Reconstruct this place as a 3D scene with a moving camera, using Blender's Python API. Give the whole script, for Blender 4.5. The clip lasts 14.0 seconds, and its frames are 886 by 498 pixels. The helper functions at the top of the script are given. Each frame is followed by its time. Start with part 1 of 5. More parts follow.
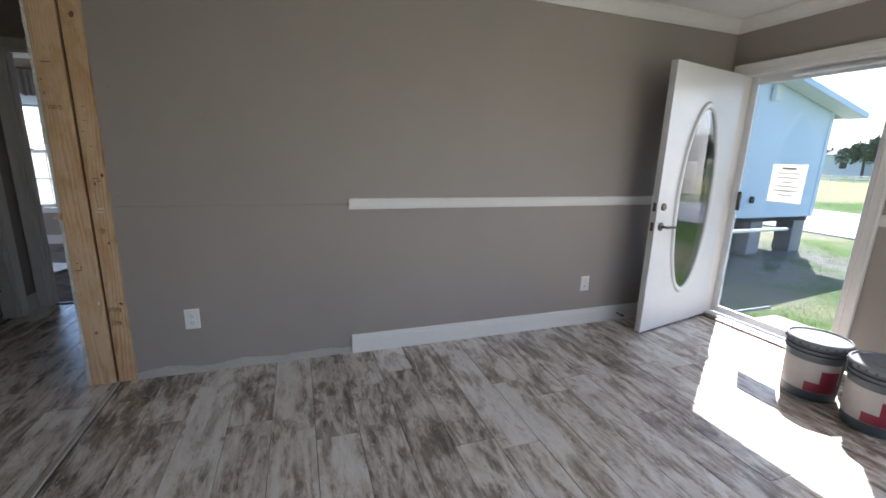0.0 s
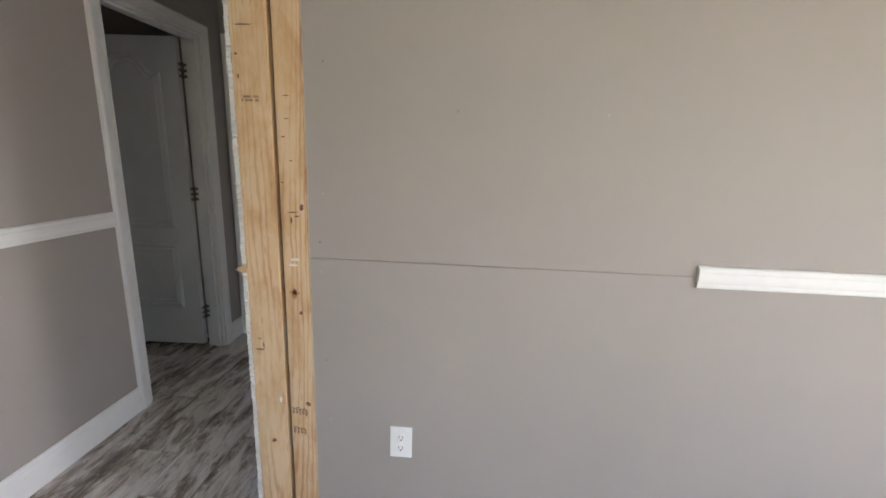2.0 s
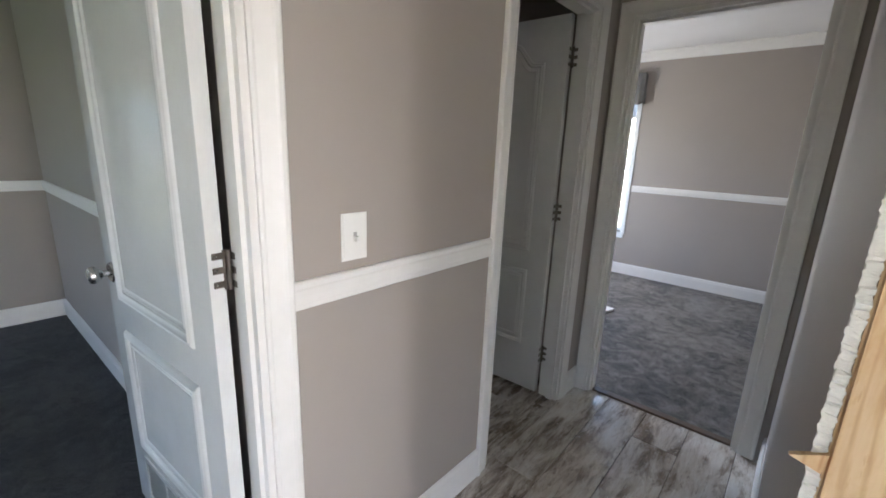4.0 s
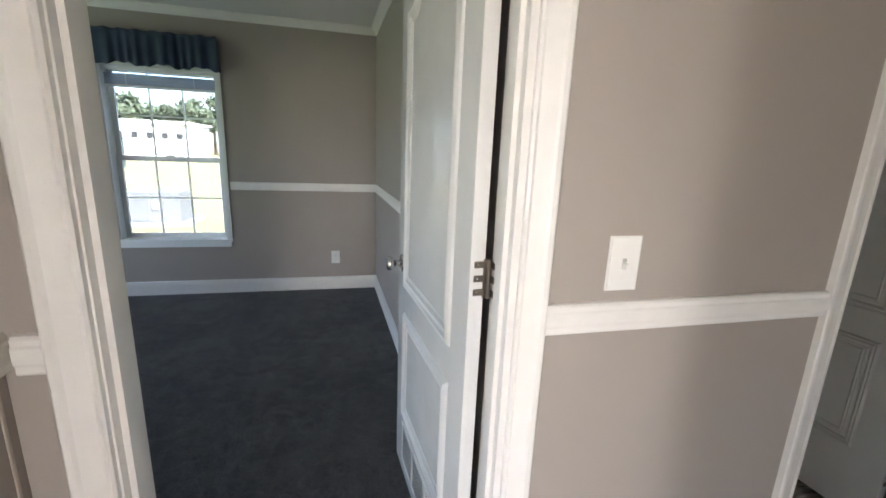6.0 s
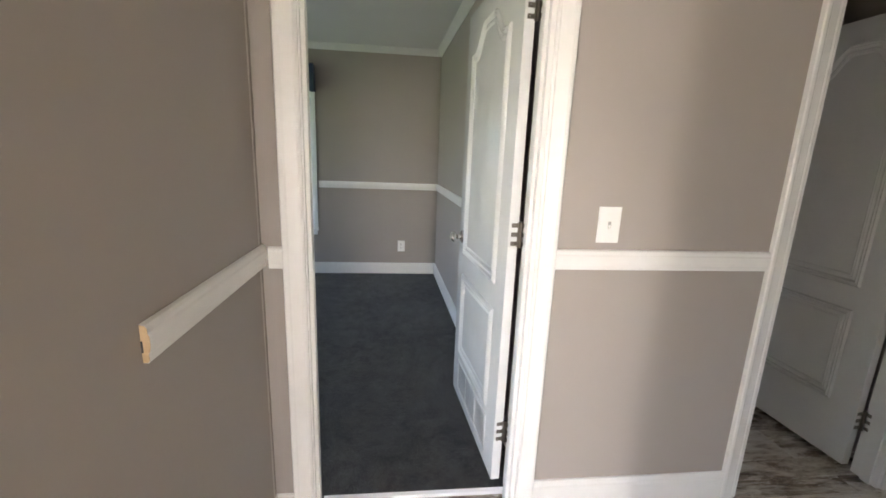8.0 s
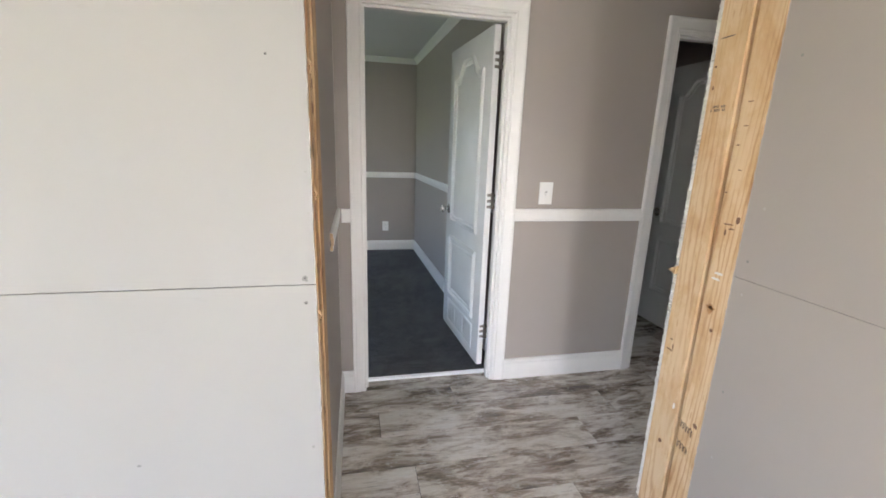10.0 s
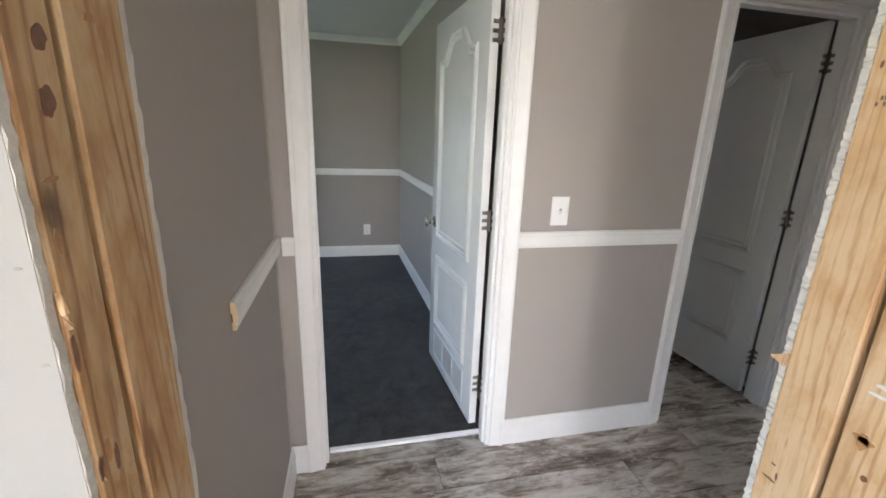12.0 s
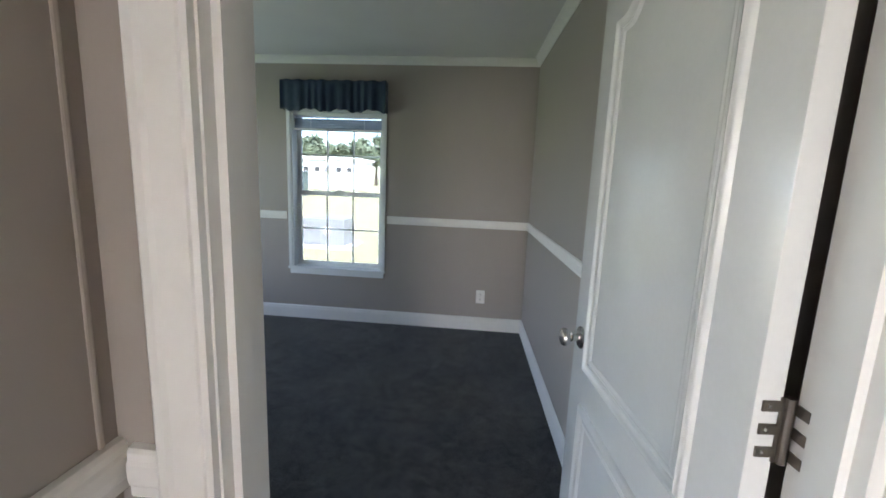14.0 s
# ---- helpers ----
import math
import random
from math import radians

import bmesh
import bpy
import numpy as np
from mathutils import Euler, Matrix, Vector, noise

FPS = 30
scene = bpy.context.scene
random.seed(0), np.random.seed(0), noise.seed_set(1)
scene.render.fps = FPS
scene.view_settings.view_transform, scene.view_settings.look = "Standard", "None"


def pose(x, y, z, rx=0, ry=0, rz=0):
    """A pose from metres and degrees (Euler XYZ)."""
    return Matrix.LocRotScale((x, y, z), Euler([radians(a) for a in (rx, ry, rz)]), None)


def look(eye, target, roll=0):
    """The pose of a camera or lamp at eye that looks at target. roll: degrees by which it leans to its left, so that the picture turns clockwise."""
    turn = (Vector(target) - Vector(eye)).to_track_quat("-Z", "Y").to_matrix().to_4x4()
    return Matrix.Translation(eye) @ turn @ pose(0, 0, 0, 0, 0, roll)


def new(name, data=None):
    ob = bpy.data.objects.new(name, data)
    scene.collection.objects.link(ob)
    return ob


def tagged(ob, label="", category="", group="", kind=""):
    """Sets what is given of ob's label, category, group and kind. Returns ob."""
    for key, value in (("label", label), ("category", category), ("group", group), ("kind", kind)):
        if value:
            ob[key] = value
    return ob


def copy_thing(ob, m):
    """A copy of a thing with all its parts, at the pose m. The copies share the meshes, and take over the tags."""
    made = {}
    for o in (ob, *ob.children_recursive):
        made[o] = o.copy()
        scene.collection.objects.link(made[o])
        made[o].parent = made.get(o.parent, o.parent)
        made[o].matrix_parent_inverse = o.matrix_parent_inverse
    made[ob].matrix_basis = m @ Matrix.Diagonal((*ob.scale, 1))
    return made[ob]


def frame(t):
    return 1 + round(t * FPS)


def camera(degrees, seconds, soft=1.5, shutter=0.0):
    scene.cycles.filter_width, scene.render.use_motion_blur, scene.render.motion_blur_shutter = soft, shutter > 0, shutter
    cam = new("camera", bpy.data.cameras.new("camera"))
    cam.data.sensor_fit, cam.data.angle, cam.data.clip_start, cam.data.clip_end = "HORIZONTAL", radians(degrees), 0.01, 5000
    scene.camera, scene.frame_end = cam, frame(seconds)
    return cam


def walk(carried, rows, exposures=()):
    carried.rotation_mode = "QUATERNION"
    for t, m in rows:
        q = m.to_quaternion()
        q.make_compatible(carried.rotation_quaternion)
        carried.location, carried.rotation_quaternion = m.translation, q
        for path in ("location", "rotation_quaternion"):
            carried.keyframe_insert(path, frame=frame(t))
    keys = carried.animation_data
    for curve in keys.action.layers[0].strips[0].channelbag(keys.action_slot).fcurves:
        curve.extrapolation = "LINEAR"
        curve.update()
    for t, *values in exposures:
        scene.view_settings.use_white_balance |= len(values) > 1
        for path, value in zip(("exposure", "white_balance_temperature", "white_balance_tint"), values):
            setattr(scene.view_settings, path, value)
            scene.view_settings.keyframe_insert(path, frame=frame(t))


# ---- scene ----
cam = camera(94.1, 14.0, soft=1.7)
PATH = [
    (0, (0.046, -0.016, 1.273), (0.697, 1.822, 0.826), 1.6),
    (0.5, (0.047, 0.345, 1.294), (0.43, 2.254, 0.837), 1.7),
    (1, (-0.114, 0.694, 1.279), (0.16, 2.623, 0.827), 1.8),
    (1.5, (-0.203, 1.003, 1.274), (-0.005, 2.946, 0.843), 1.8),
    (2, (-0.358, 1.269, 1.292), (-0.472, 3.218, 0.856), 2.0),
    (2.5, (-0.621, 1.441, 1.305), (-1.076, 3.336, 0.858), 2.2),
    (3, (-0.821, 1.628, 1.289), (-1.612, 3.409, 0.839), 2.3),
    (3.2, (-0.902, 1.698, 1.306), (-1.804, 3.424, 0.848), 2.5),
    (5.3, (-1.26, 1.861, 1.281), (-2.995, 2.749, 0.832), 2.0),
    (5.5, (-1.255, 1.852, 1.291), (-3.045, 2.62, 0.839), 2.3),
    (6, (-1.233, 1.86, 1.291), (-3.124, 2.33, 0.84), 2.3),
    (6.5, (-1.188, 1.853, 1.298), (-3.119, 2.113, 0.848), 2.3),
    (7, (-1.117, 1.891, 1.266), (-3.06, 2.056, 0.821), 2.3),
    (7.5, (-0.937, 1.83, 1.254), (-2.881, 1.996, 0.815), 2.1),
    (8, (-0.701, 1.75, 1.278), (-2.64, 1.97, 0.84), 2.2),
    (8.5, (-0.404, 1.711, 1.295), (-2.333, 2.0, 0.854), 2.0),
    (9, (-0.183, 1.561, 1.287), (-2.098, 1.925, 0.837), 2.1),
    (9.2, (-0.112, 1.504, 1.29), (-2.019, 1.903, 0.834), 1.9),
    (10.25, (0.11, 1.44, 1.305), (-1.785, 1.85, 0.820), 1.9),
    (11.3, (-0.102, 1.443, 1.336), (-1.97, 1.914, 0.798), 2.0),
    (11.5, (-0.193, 1.487, 1.325), (-2.064, 1.954, 0.792), 1.9),
    (12, (-0.458, 1.602, 1.357), (-2.337, 2.04, 0.83), 1.9),
    (12.5, (-0.766, 1.626, 1.362), (-2.666, 1.995, 0.856), 1.8),
    (13, (-1.049, 1.709, 1.351), (-2.979, 1.959, 0.891), 2.0),
    (13.5, (-1.263, 1.77, 1.347), (-3.221, 1.837, 0.946), 2.2),
    (14, (-1.537, 1.771, 1.324), (-3.501, 1.589, 0.991), 2.3),
]
EXPOSURES = [(0.0, 2.2, 6000, 17), (0.7, 2.85, 6300, 17), (1.5, 3.4, 6300, 18), (3.0, 3.75, 6200, 16), (5.5, 4.2, 6500, 18), (6.5, 4.1, 6700, 18), (8.0, 4.35, 6800, 18), (9.0, 4.15, 6500, 18), (11.5, 3.95, 6300, 17), (12.5, 4.3, 6300, 17), (14.0, 4.05, 6350, 18)]
walk(cam, [(t, look(eye, target, roll)) for t, eye, target, roll in PATH], EXPOSURES)

# ---------------------------------------------------------------- light
SUN_AZ, SUN_EL = radians(55.7), radians(46.7)
world = bpy.data.worlds.new("sky")
scene.world = world
world.use_nodes = True
wn = world.node_tree.nodes
sky = wn.new("ShaderNodeTexSky")
sky.sky_type, sky.sun_disc, sky.sun_elevation, sky.sun_rotation = "NISHITA", False, SUN_EL, SUN_AZ
world.node_tree.links.new(sky.outputs[0], wn["Background"].inputs[0])
wn["Background"].inputs[1].default_value = 0.15

sun = new("sun", bpy.data.lights.new("sun", "SUN"))
sun.data.energy, sun.data.angle, sun.data.color = 5.0, radians(0.53), (1.0, 0.95, 0.87)
to_sun = Vector((math.sin(SUN_AZ) * math.cos(SUN_EL), math.cos(SUN_AZ) * math.cos(SUN_EL), math.sin(SUN_EL)))
sun.matrix_world = look(to_sun * 50, (0, 0, 0))


def opening_lamp(name, at, target, width, height, power, colour):
    """Area lamp standing in for sky light; all but the entrance are added, unseen."""
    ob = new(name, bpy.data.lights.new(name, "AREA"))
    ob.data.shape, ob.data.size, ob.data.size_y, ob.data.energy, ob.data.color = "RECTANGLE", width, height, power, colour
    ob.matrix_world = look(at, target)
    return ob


# added fill lamps in assumed openings out of view; only the entrance is real
opening_lamp("south_window_light", (1.4, -3.43, 1.35), (1.4, 0, 0.0), 2.2, 1.2, 1.0, (0.95, 0.97, 1.0))
opening_lamp("east_window_light", (3.24, -0.85, 1.30), (0, -0.85, -0.35), 2.0, 1.3, 6, (0.99, 0.98, 0.97))
opening_lamp("entrance_glass_light", (3.35, 1.86, 1.02), (-1.955, 2.02, 0.65), 0.64, 1.7, 0.36, (1.0, 0.97, 0.93)).data.spread = radians(37)
opening_lamp("bedroom_side_window_light", (-3.9, -1.53, 1.2), (-3.9, 2, 1.2), 0.9, 1.3, 0.8, (0.70, 0.86, 1.0))
opening_lamp("back_room_side_window_light", (-4.12, 5.3, 1.2), (0, 5.3, 1.0), 0.9, 1.3, 2.4, (0.9, 0.95, 1.0))

# ---------------------------------------------------------------- materials


class Nodes:
    def __init__(self, name):
        self.m = bpy.data.materials.new(name)
        self.m.use_nodes = True
        self.t = self.m.node_tree
        self.b = self.t.nodes["Principled BSDF"]

    def add(self, kind, **values):
        n = self.t.nodes.new(kind)
        for k, v in values.items():
            n.inputs[k.replace("_", " ")].default_value = v
        return n

    def link(self, a, b):
        self.t.links.new(a, b)

    def coords(self, scale=(1, 1, 1), random_shift=0.0, kind="Object"):
        tc = self.add("ShaderNodeTexCoord")
        mp = self.add("ShaderNodeMapping")
        mp.inputs["Scale"].default_value = scale
        self.link(tc.outputs[kind], mp.inputs["Vector"])
        if random_shift:
            info = self.add("ShaderNodeObjectInfo")
            mul = self.add("ShaderNodeMath")
            mul.operation = "MULTIPLY"
            mul.inputs[1].default_value = random_shift
            comb = self.add("ShaderNodeCombineXYZ")
            self.link(info.outputs["Random"], mul.inputs[0])
            for i in range(3):
                self.link(mul.outputs[0], comb.inputs[i])
            self.link(comb.outputs[0], mp.inputs["Location"])
        return mp.outputs[0]

    def noise(self, vec, scale, detail=4.0, rough=0.55, distort=0.0):
        n = self.add("ShaderNodeTexNoise", Scale=scale, Detail=detail, Roughness=rough, Distortion=distort)
        self.link(vec, n.inputs["Vector"])
        return n.outputs["Fac"]

    def ramp(self, fac, *stops):
        r = self.add("ShaderNodeValToRGB")
        e = r.color_ramp.elements
        while len(e) < len(stops):
            e.new(0.5)
        for s, (p, c) in zip(e, stops):
            s.position, s.color = p, (*c, 1) if len(c) == 3 else c
        self.link(fac, r.inputs[0])
        return r.outputs[0]

    def mix(self, fac, a, b, mode="MIX"):
        n = self.add("ShaderNodeMix")
        n.data_type, n.blend_type = "RGBA", mode
        for sock, v in ((n.inputs[0], fac), (n.inputs[6], a), (n.inputs[7], b)):
            if isinstance(v, (int, float)):
                sock.default_value = v
            elif isinstance(v, tuple):
                sock.default_value = (*v, 1)
            else:
                self.link(v, sock)
        return n.outputs[2]

    def base(self, v, rough=None, metal=None, spec=None):
        if isinstance(v, tuple):
            self.b.inputs["Base Color"].default_value = (*v, 1)
        else:
            self.link(v, self.b.inputs["Base Color"])
        for k, w in (("Roughness", rough), ("Metallic", metal), ("Specular IOR Level", spec)):
            if w is None:
                continue
            if isinstance(w, (int, float)):
                self.b.inputs[k].default_value = w
            else:
                self.link(w, self.b.inputs[k])

    def bump(self, height, distance, strength=1.0):
        n = self.add("ShaderNodeBump", Distance=distance, Strength=strength)
        if self.b.inputs["Normal"].links:
            self.link(self.b.inputs["Normal"].links[0].from_socket, n.inputs["Normal"])
        self.link(height, n.inputs["Height"])
        self.link(n.outputs[0], self.b.inputs["Normal"])


def plain(name, colour, rough=0.5, metal=0.0, grain=60.0, amount=0.12, relief=0.0004, spec=None):
    """A surface of one colour with faint wear at two scales."""
    n = Nodes(name)
    v = n.coords()
    fine, broad = n.noise(v, grain), n.noise(v, grain / 14, 3)
    dark = tuple(c * (1 - amount) for c in colour)
    light = tuple(min(1, c * (1 + amount * 0.6)) for c in colour)
    c1 = n.ramp(broad, (0.3, dark), (0.7, light))
    n.base(n.mix(0.35, c1, n.ramp(fine, (0.3, dark), (0.7, light))), n.ramp(broad, (0.3, (rough * 0.85,) * 3), (0.7, (min(1, rough * 1.12),) * 3)), metal, spec)
    if relief:
        n.bump(fine, relief, 0.6)
    return n.m


def wall_paint(name, colour, rough=0.5):
    n = Nodes(name)
    v = n.coords()
    broad, peel = n.noise(v, 1.6, 4), n.noise(v, 260, 2)
    c = n.ramp(broad, (0.25, tuple(k * 0.94 for k in colour)), (0.75, tuple(k * 1.04 for k in colour)))
    marks = n.ramp(n.noise(n.coords((3, 3, 14)), 5, 5, 0.7), (0.66, (1, 1, 1)), (0.8, (0.93, 0.92, 0.91)))
    n.base(n.mix(1.0, c, marks, "MULTIPLY"), n.ramp(broad, (0.3, (rough * 0.9,) * 3), (0.7, (rough * 1.1,) * 3)))
    n.bump(peel, 0.0003, 0.35)
    return n.m


GREIGE = wall_paint("greige_wall_paint", (0.345, 0.304, 0.272), 0.62)
DRYWALL = wall_paint("cream_drywall", (0.325, 0.312, 0.29), 0.75)
GREY_DRYWALL = wall_paint("grey_drywall", (0.40, 0.355, 0.325), 0.6)
GYPSUM = plain("torn_gypsum", (0.74, 0.71, 0.66), 0.95, grain=140, amount=0.2, relief=0.003)
PRIMER = plain("bare_plaster", (0.50, 0.47, 0.43), 0.9, grain=50, amount=0.2, relief=0.001)
BATTEN = plain("pale_batten", (0.50, 0.45, 0.40), 0.45, grain=40, amount=0.06, relief=0)
CEILING = wall_paint("ceiling_white", (0.74, 0.73, 0.71), 0.8)
# a few percent darker than CEILING, for hall and small room
DARK_CEILING = wall_paint("darker_ceiling_white", (0.70, 0.68, 0.65), 0.8)
TRIM = plain("white_trim_paint", (0.77, 0.75, 0.715), 0.38, grain=25, amount=0.07, relief=0.0002)
DOOR_WHITE = plain("white_door_paint", (0.68, 0.68, 0.66), 0.22, grain=90, amount=0.05, relief=0.00025)
STEEL_DOOR = plain("white_steel_door", (0.68, 0.68, 0.675), 0.35, grain=80, amount=0.05, relief=0.0002)
PLASTIC = plain("white_plastic", (0.80, 0.79, 0.76), 0.3, grain=40, amount=0.04, relief=0)
SLOT_GREY = plain("grey_slot", (0.42, 0.41, 0.39), 0.6, relief=0)
SLOT = plain("dark_slot", (0.03, 0.03, 0.03), 0.6, relief=0)
CHROME = plain("brushed_nickel", (0.55, 0.53, 0.50), 0.22, 1.0, grain=120, amount=0.1, relief=0)
DARK_METAL = plain("aged_bronze", (0.16, 0.14, 0.12), 0.35, 1.0, grain=120, amount=0.2, relief=0)
STEEL = plain("hinge_steel", (0.20, 0.175, 0.15), 0.4, 1.0, grain=120, amount=0.2, relief=0)
ALU = plain("white_aluminium", (0.72, 0.73, 0.74), 0.35, 0.2, grain=60, amount=0.08, relief=0)
# blue-grey holds the backlit shade of the slats
BLIND = plain("backlit_blind_slat", (0.40, 0.46, 0.55), 0.45, grain=40, amount=0.08, relief=0)
VINYL = plain("white_window_vinyl", (0.78, 0.80, 0.80), 0.35, grain=40, amount=0.05, relief=0)
RAW_WOOD = plain("raw_cut_wood", (0.54, 0.38, 0.22), 0.8, grain=90, amount=0.3, relief=0.001)
DARK_WOOD = plain("stained_threshold_wood", (0.13, 0.09, 0.065), 0.5, grain=60, amount=0.4, relief=0.0006)
SUBFLOOR = plain("subfloor", (0.09, 0.075, 0.06), 0.9, grain=20, amount=0.3)
# near-black wall core: shade in the open joints is put into its colour
SHADOW_GAP = plain("shaded_wall_core", (0.05, 0.042, 0.035), 0.95, grain=30, amount=0.3)
PAPER = plain("notice_paper", (0.82, 0.81, 0.78), 0.7, grain=60, amount=0.03, relief=0)
pt = PAPER.node_tree
thin, both = pt.nodes.new("ShaderNodeBsdfTranslucent"), pt.nodes.new("ShaderNodeMixShader")
thin.inputs[0].default_value, both.inputs[0].default_value = (0.85, 0.84, 0.80, 1), 0.5
pt.links.new(pt.nodes["Principled BSDF"].outputs[0], both.inputs[1])
pt.links.new(thin.outputs[0], both.inputs[2])
pt.links.new(both.outputs[0], pt.nodes["Material Output"].inputs[0])
INK = plain("printed_ink", (0.50, 0.50, 0.52), 0.7, relief=0)
PENCIL = plain("marker_ink", (0.05, 0.04, 0.035), 0.8, relief=0)
STAMP_INK = plain("grade_stamp_ink", (0.20, 0.15, 0.11), 0.85, grain=200, amount=0.6, relief=0)
SMUDGE = plain("grey_screw_smudge", (0.27, 0.26, 0.24), 0.8, grain=120, amount=0.4, relief=0)
SCREW = plain("screw_head", (0.12, 0.115, 0.11), 0.45, 0.8, relief=0)
STRIP = plain("pale_transition_strip", (0.46, 0.43, 0.39), 0.5, grain=70, amount=0.3, relief=0.0008)


def lumber(name, centre, pale, warm, dark, mottle=0.5, knots=0.0):
    """Sawn pine: growth rings cut lengthwise, so that they run out in long arches, with weathered blotches and short dark flecks."""
    n = Nodes(name)
    tc = n.add("ShaderNodeTexCoord")
    mp = n.add("ShaderNodeMapping")
    mp.vector_type = "TEXTURE"
    mp.inputs["Location"].default_value = centre
    mp.inputs["Rotation"].default_value = (radians(1.6), radians(0.9), 0)
    mp.inputs["Scale"].default_value = (1, 1, 10)
    n.link(tc.outputs["Object"], mp.inputs["Vector"])
    wave = n.add("ShaderNodeTexWave", Scale=24.0, Distortion=9.0, Detail=4.0, Detail_Scale=0.7, Detail_Roughness=0.6)
    wave.wave_type, wave.rings_direction = "RINGS", "Z"
    n.link(mp.outputs[0], wave.inputs["Vector"])
    c = n.ramp(wave.outputs["Fac"], (0.0, pale), (0.55, pale), (0.84, warm), (1.0, dark))
    c = n.mix(n.ramp(n.noise(n.coords((1, 1, 0.22)), 11, 5), (0.38, (0.10, 0.10, 0.10)), (0.62, (0.92, 0.92, 0.92))), c, pale)
    blotch = n.ramp(n.noise(n.coords((1, 1, 0.45)), 13, 7, 0.68, 0.4), (0.44, (1, 1, 1)), (0.60, (0.80, 0.64, 0.46)), (0.72, (0.58, 0.40, 0.24)))
    c = n.mix(mottle, c, n.mix(1.0, c, blotch, "MULTIPLY"))
    fleck = n.ramp(n.noise(n.coords((1, 1, 0.16)), 75, 4, 0.6), (0.62, (0, 0, 0)), (0.70, (0.85, 0.85, 0.85)))
    c = n.mix(fleck, c, tuple((p + q) / 2 for p, q in zip(warm, dark)))
    if knots:
        warp = n.add("ShaderNodeTexNoise", Scale=30.0, Detail=3.0)
        v = n.coords((1, 1, 0.6))
        n.link(v, warp.inputs["Vector"])
        spot = n.add("ShaderNodeTexVoronoi", Scale=5.5)
        n.link(n.mix(0.03, v, warp.outputs["Color"], "ADD"), spot.inputs["Vector"])
        c = n.mix(n.ramp(spot.outputs["Distance"], (0.0, (1, 1, 1)), (knots * 0.6, (0.75, 0.75, 0.75)), (knots, (0.25, 0.25, 0.25)), (knots * 1.9, (0, 0, 0))), c, tuple(k * 0.35 for k in dark))
    fibre = n.noise(n.coords((1, 1, 0.02)), 240, 3)
    n.base(n.mix(0.10, c, n.ramp(fibre, (0.3, dark), (0.7, pale))), 0.7)
    n.bump(fibre, 0.0012, 0.5)
    return n.m


PINE = lumber("pine_stud", (-0.955, 2.555, 0.9), (0.65, 0.47, 0.285), (0.56, 0.355, 0.185), (0.40, 0.21, 0.095), 0.6)
PINE_SOUTH = lumber("brown_pine_stud", (-0.95, 1.275, 1.1), (0.60, 0.42, 0.235), (0.46, 0.27, 0.12), (0.25, 0.12, 0.05), 0.95, 0.09)
KNOT = plain("pine_knot", (0.20, 0.10, 0.055), 0.7, grain=120, amount=0.5, relief=0.001)
RESIN = plain("resin_blot", (0.44, 0.225, 0.09), 0.5, grain=150, amount=0.5, relief=0.0006)


def plank_vinyl():
    """Printed vinyl plank: whitewashed boards with worn brown streaks, chips of old paint and fine cracks along the grain."""
    n = Nodes("weathered_vinyl_plank")
    streak = n.noise(n.coords((1, 0.20, 1), 37), 26, 12, 0.70, 0.5)
    patch = n.noise(n.coords((1, 0.36, 1), 53), 8.5, 8, 0.68, 0.5)
    chip = n.noise(n.coords((1, 0.42, 1), 91), 48, 9, 0.78)
    crack = n.noise(n.coords((1, 0.035, 1), 17), 95, 6, 0.7)
    fine = n.noise(n.coords((1, 0.06, 1), 71), 190, 5, 0.75)
    info = n.add("ShaderNodeObjectInfo")
    shift = n.add("ShaderNodeMapRange", To_Min=-0.045, To_Max=0.045)
    n.link(info.outputs["Random"], shift.inputs[0])
    both = n.mix(0.45, streak, patch)
    worn = n.add("ShaderNodeMath")
    worn.operation = "ADD"
    n.link(both, worn.inputs[0])
    n.link(shift.outputs[0], worn.inputs[1])
    body = n.ramp(worn.outputs[0], (0.365, (0.085, 0.062, 0.046)), (0.43, (0.23, 0.178, 0.135)), (0.47, (0.41, 0.345, 0.285)), (0.515, (0.61, 0.555, 0.49)), (0.58, (0.74, 0.71, 0.66)), (0.67, (0.80, 0.79, 0.75)))
    body = n.mix(n.ramp(chip, (0.585, (0, 0, 0)), (0.615, (0.75, 0.75, 0.75))), body, (0.75, 0.74, 0.70))
    body = n.mix(n.ramp(chip, (0.36, (0.70, 0.70, 0.70)), (0.40, (0, 0, 0))), body, (0.15, 0.112, 0.085))
    body = n.mix(n.ramp(crack, (0.34, (0.65, 0.65, 0.65)), (0.38, (0, 0, 0))), body, (0.10, 0.075, 0.058))
    body = n.mix(0.14, body, n.ramp(fine, (0.36, (0.14, 0.11, 0.09)), (0.62, (0.80, 0.78, 0.74))))
    n.base(body, n.ramp(patch, (0.3, (0.20,) * 3), (0.7, (0.36,) * 3)), spec=0.8)
    n.bump(fine, 0.0006, 0.5)
    n.bump(chip, 0.0008, 0.4)
    return n.m


PLANK = plank_vinyl()


def carpet(name, dark, light):
    n = Nodes(name)
    v = n.coords()
    tuft, brushed, wide = n.noise(v, 130, 5, 0.8), n.noise(v, 13, 8, 0.72, 0.6), n.noise(v, 2.2, 3)
    c = n.ramp(tuft, (0.36, dark), (0.64, light))
    lay = n.ramp(n.mix(0.35, brushed, wide), (0.42, (0.42, 0.42, 0.45)), (0.58, (1.55, 1.55, 1.55)))
    n.base(n.mix(1.0, c, lay, "MULTIPLY"), 0.95, spec=0.1)
    n.b.inputs["Sheen Weight"].default_value = 0.25
    n.bump(tuft, 0.010, 1.0)
    n.bump(brushed, 0.02, 0.6)
    return n.m


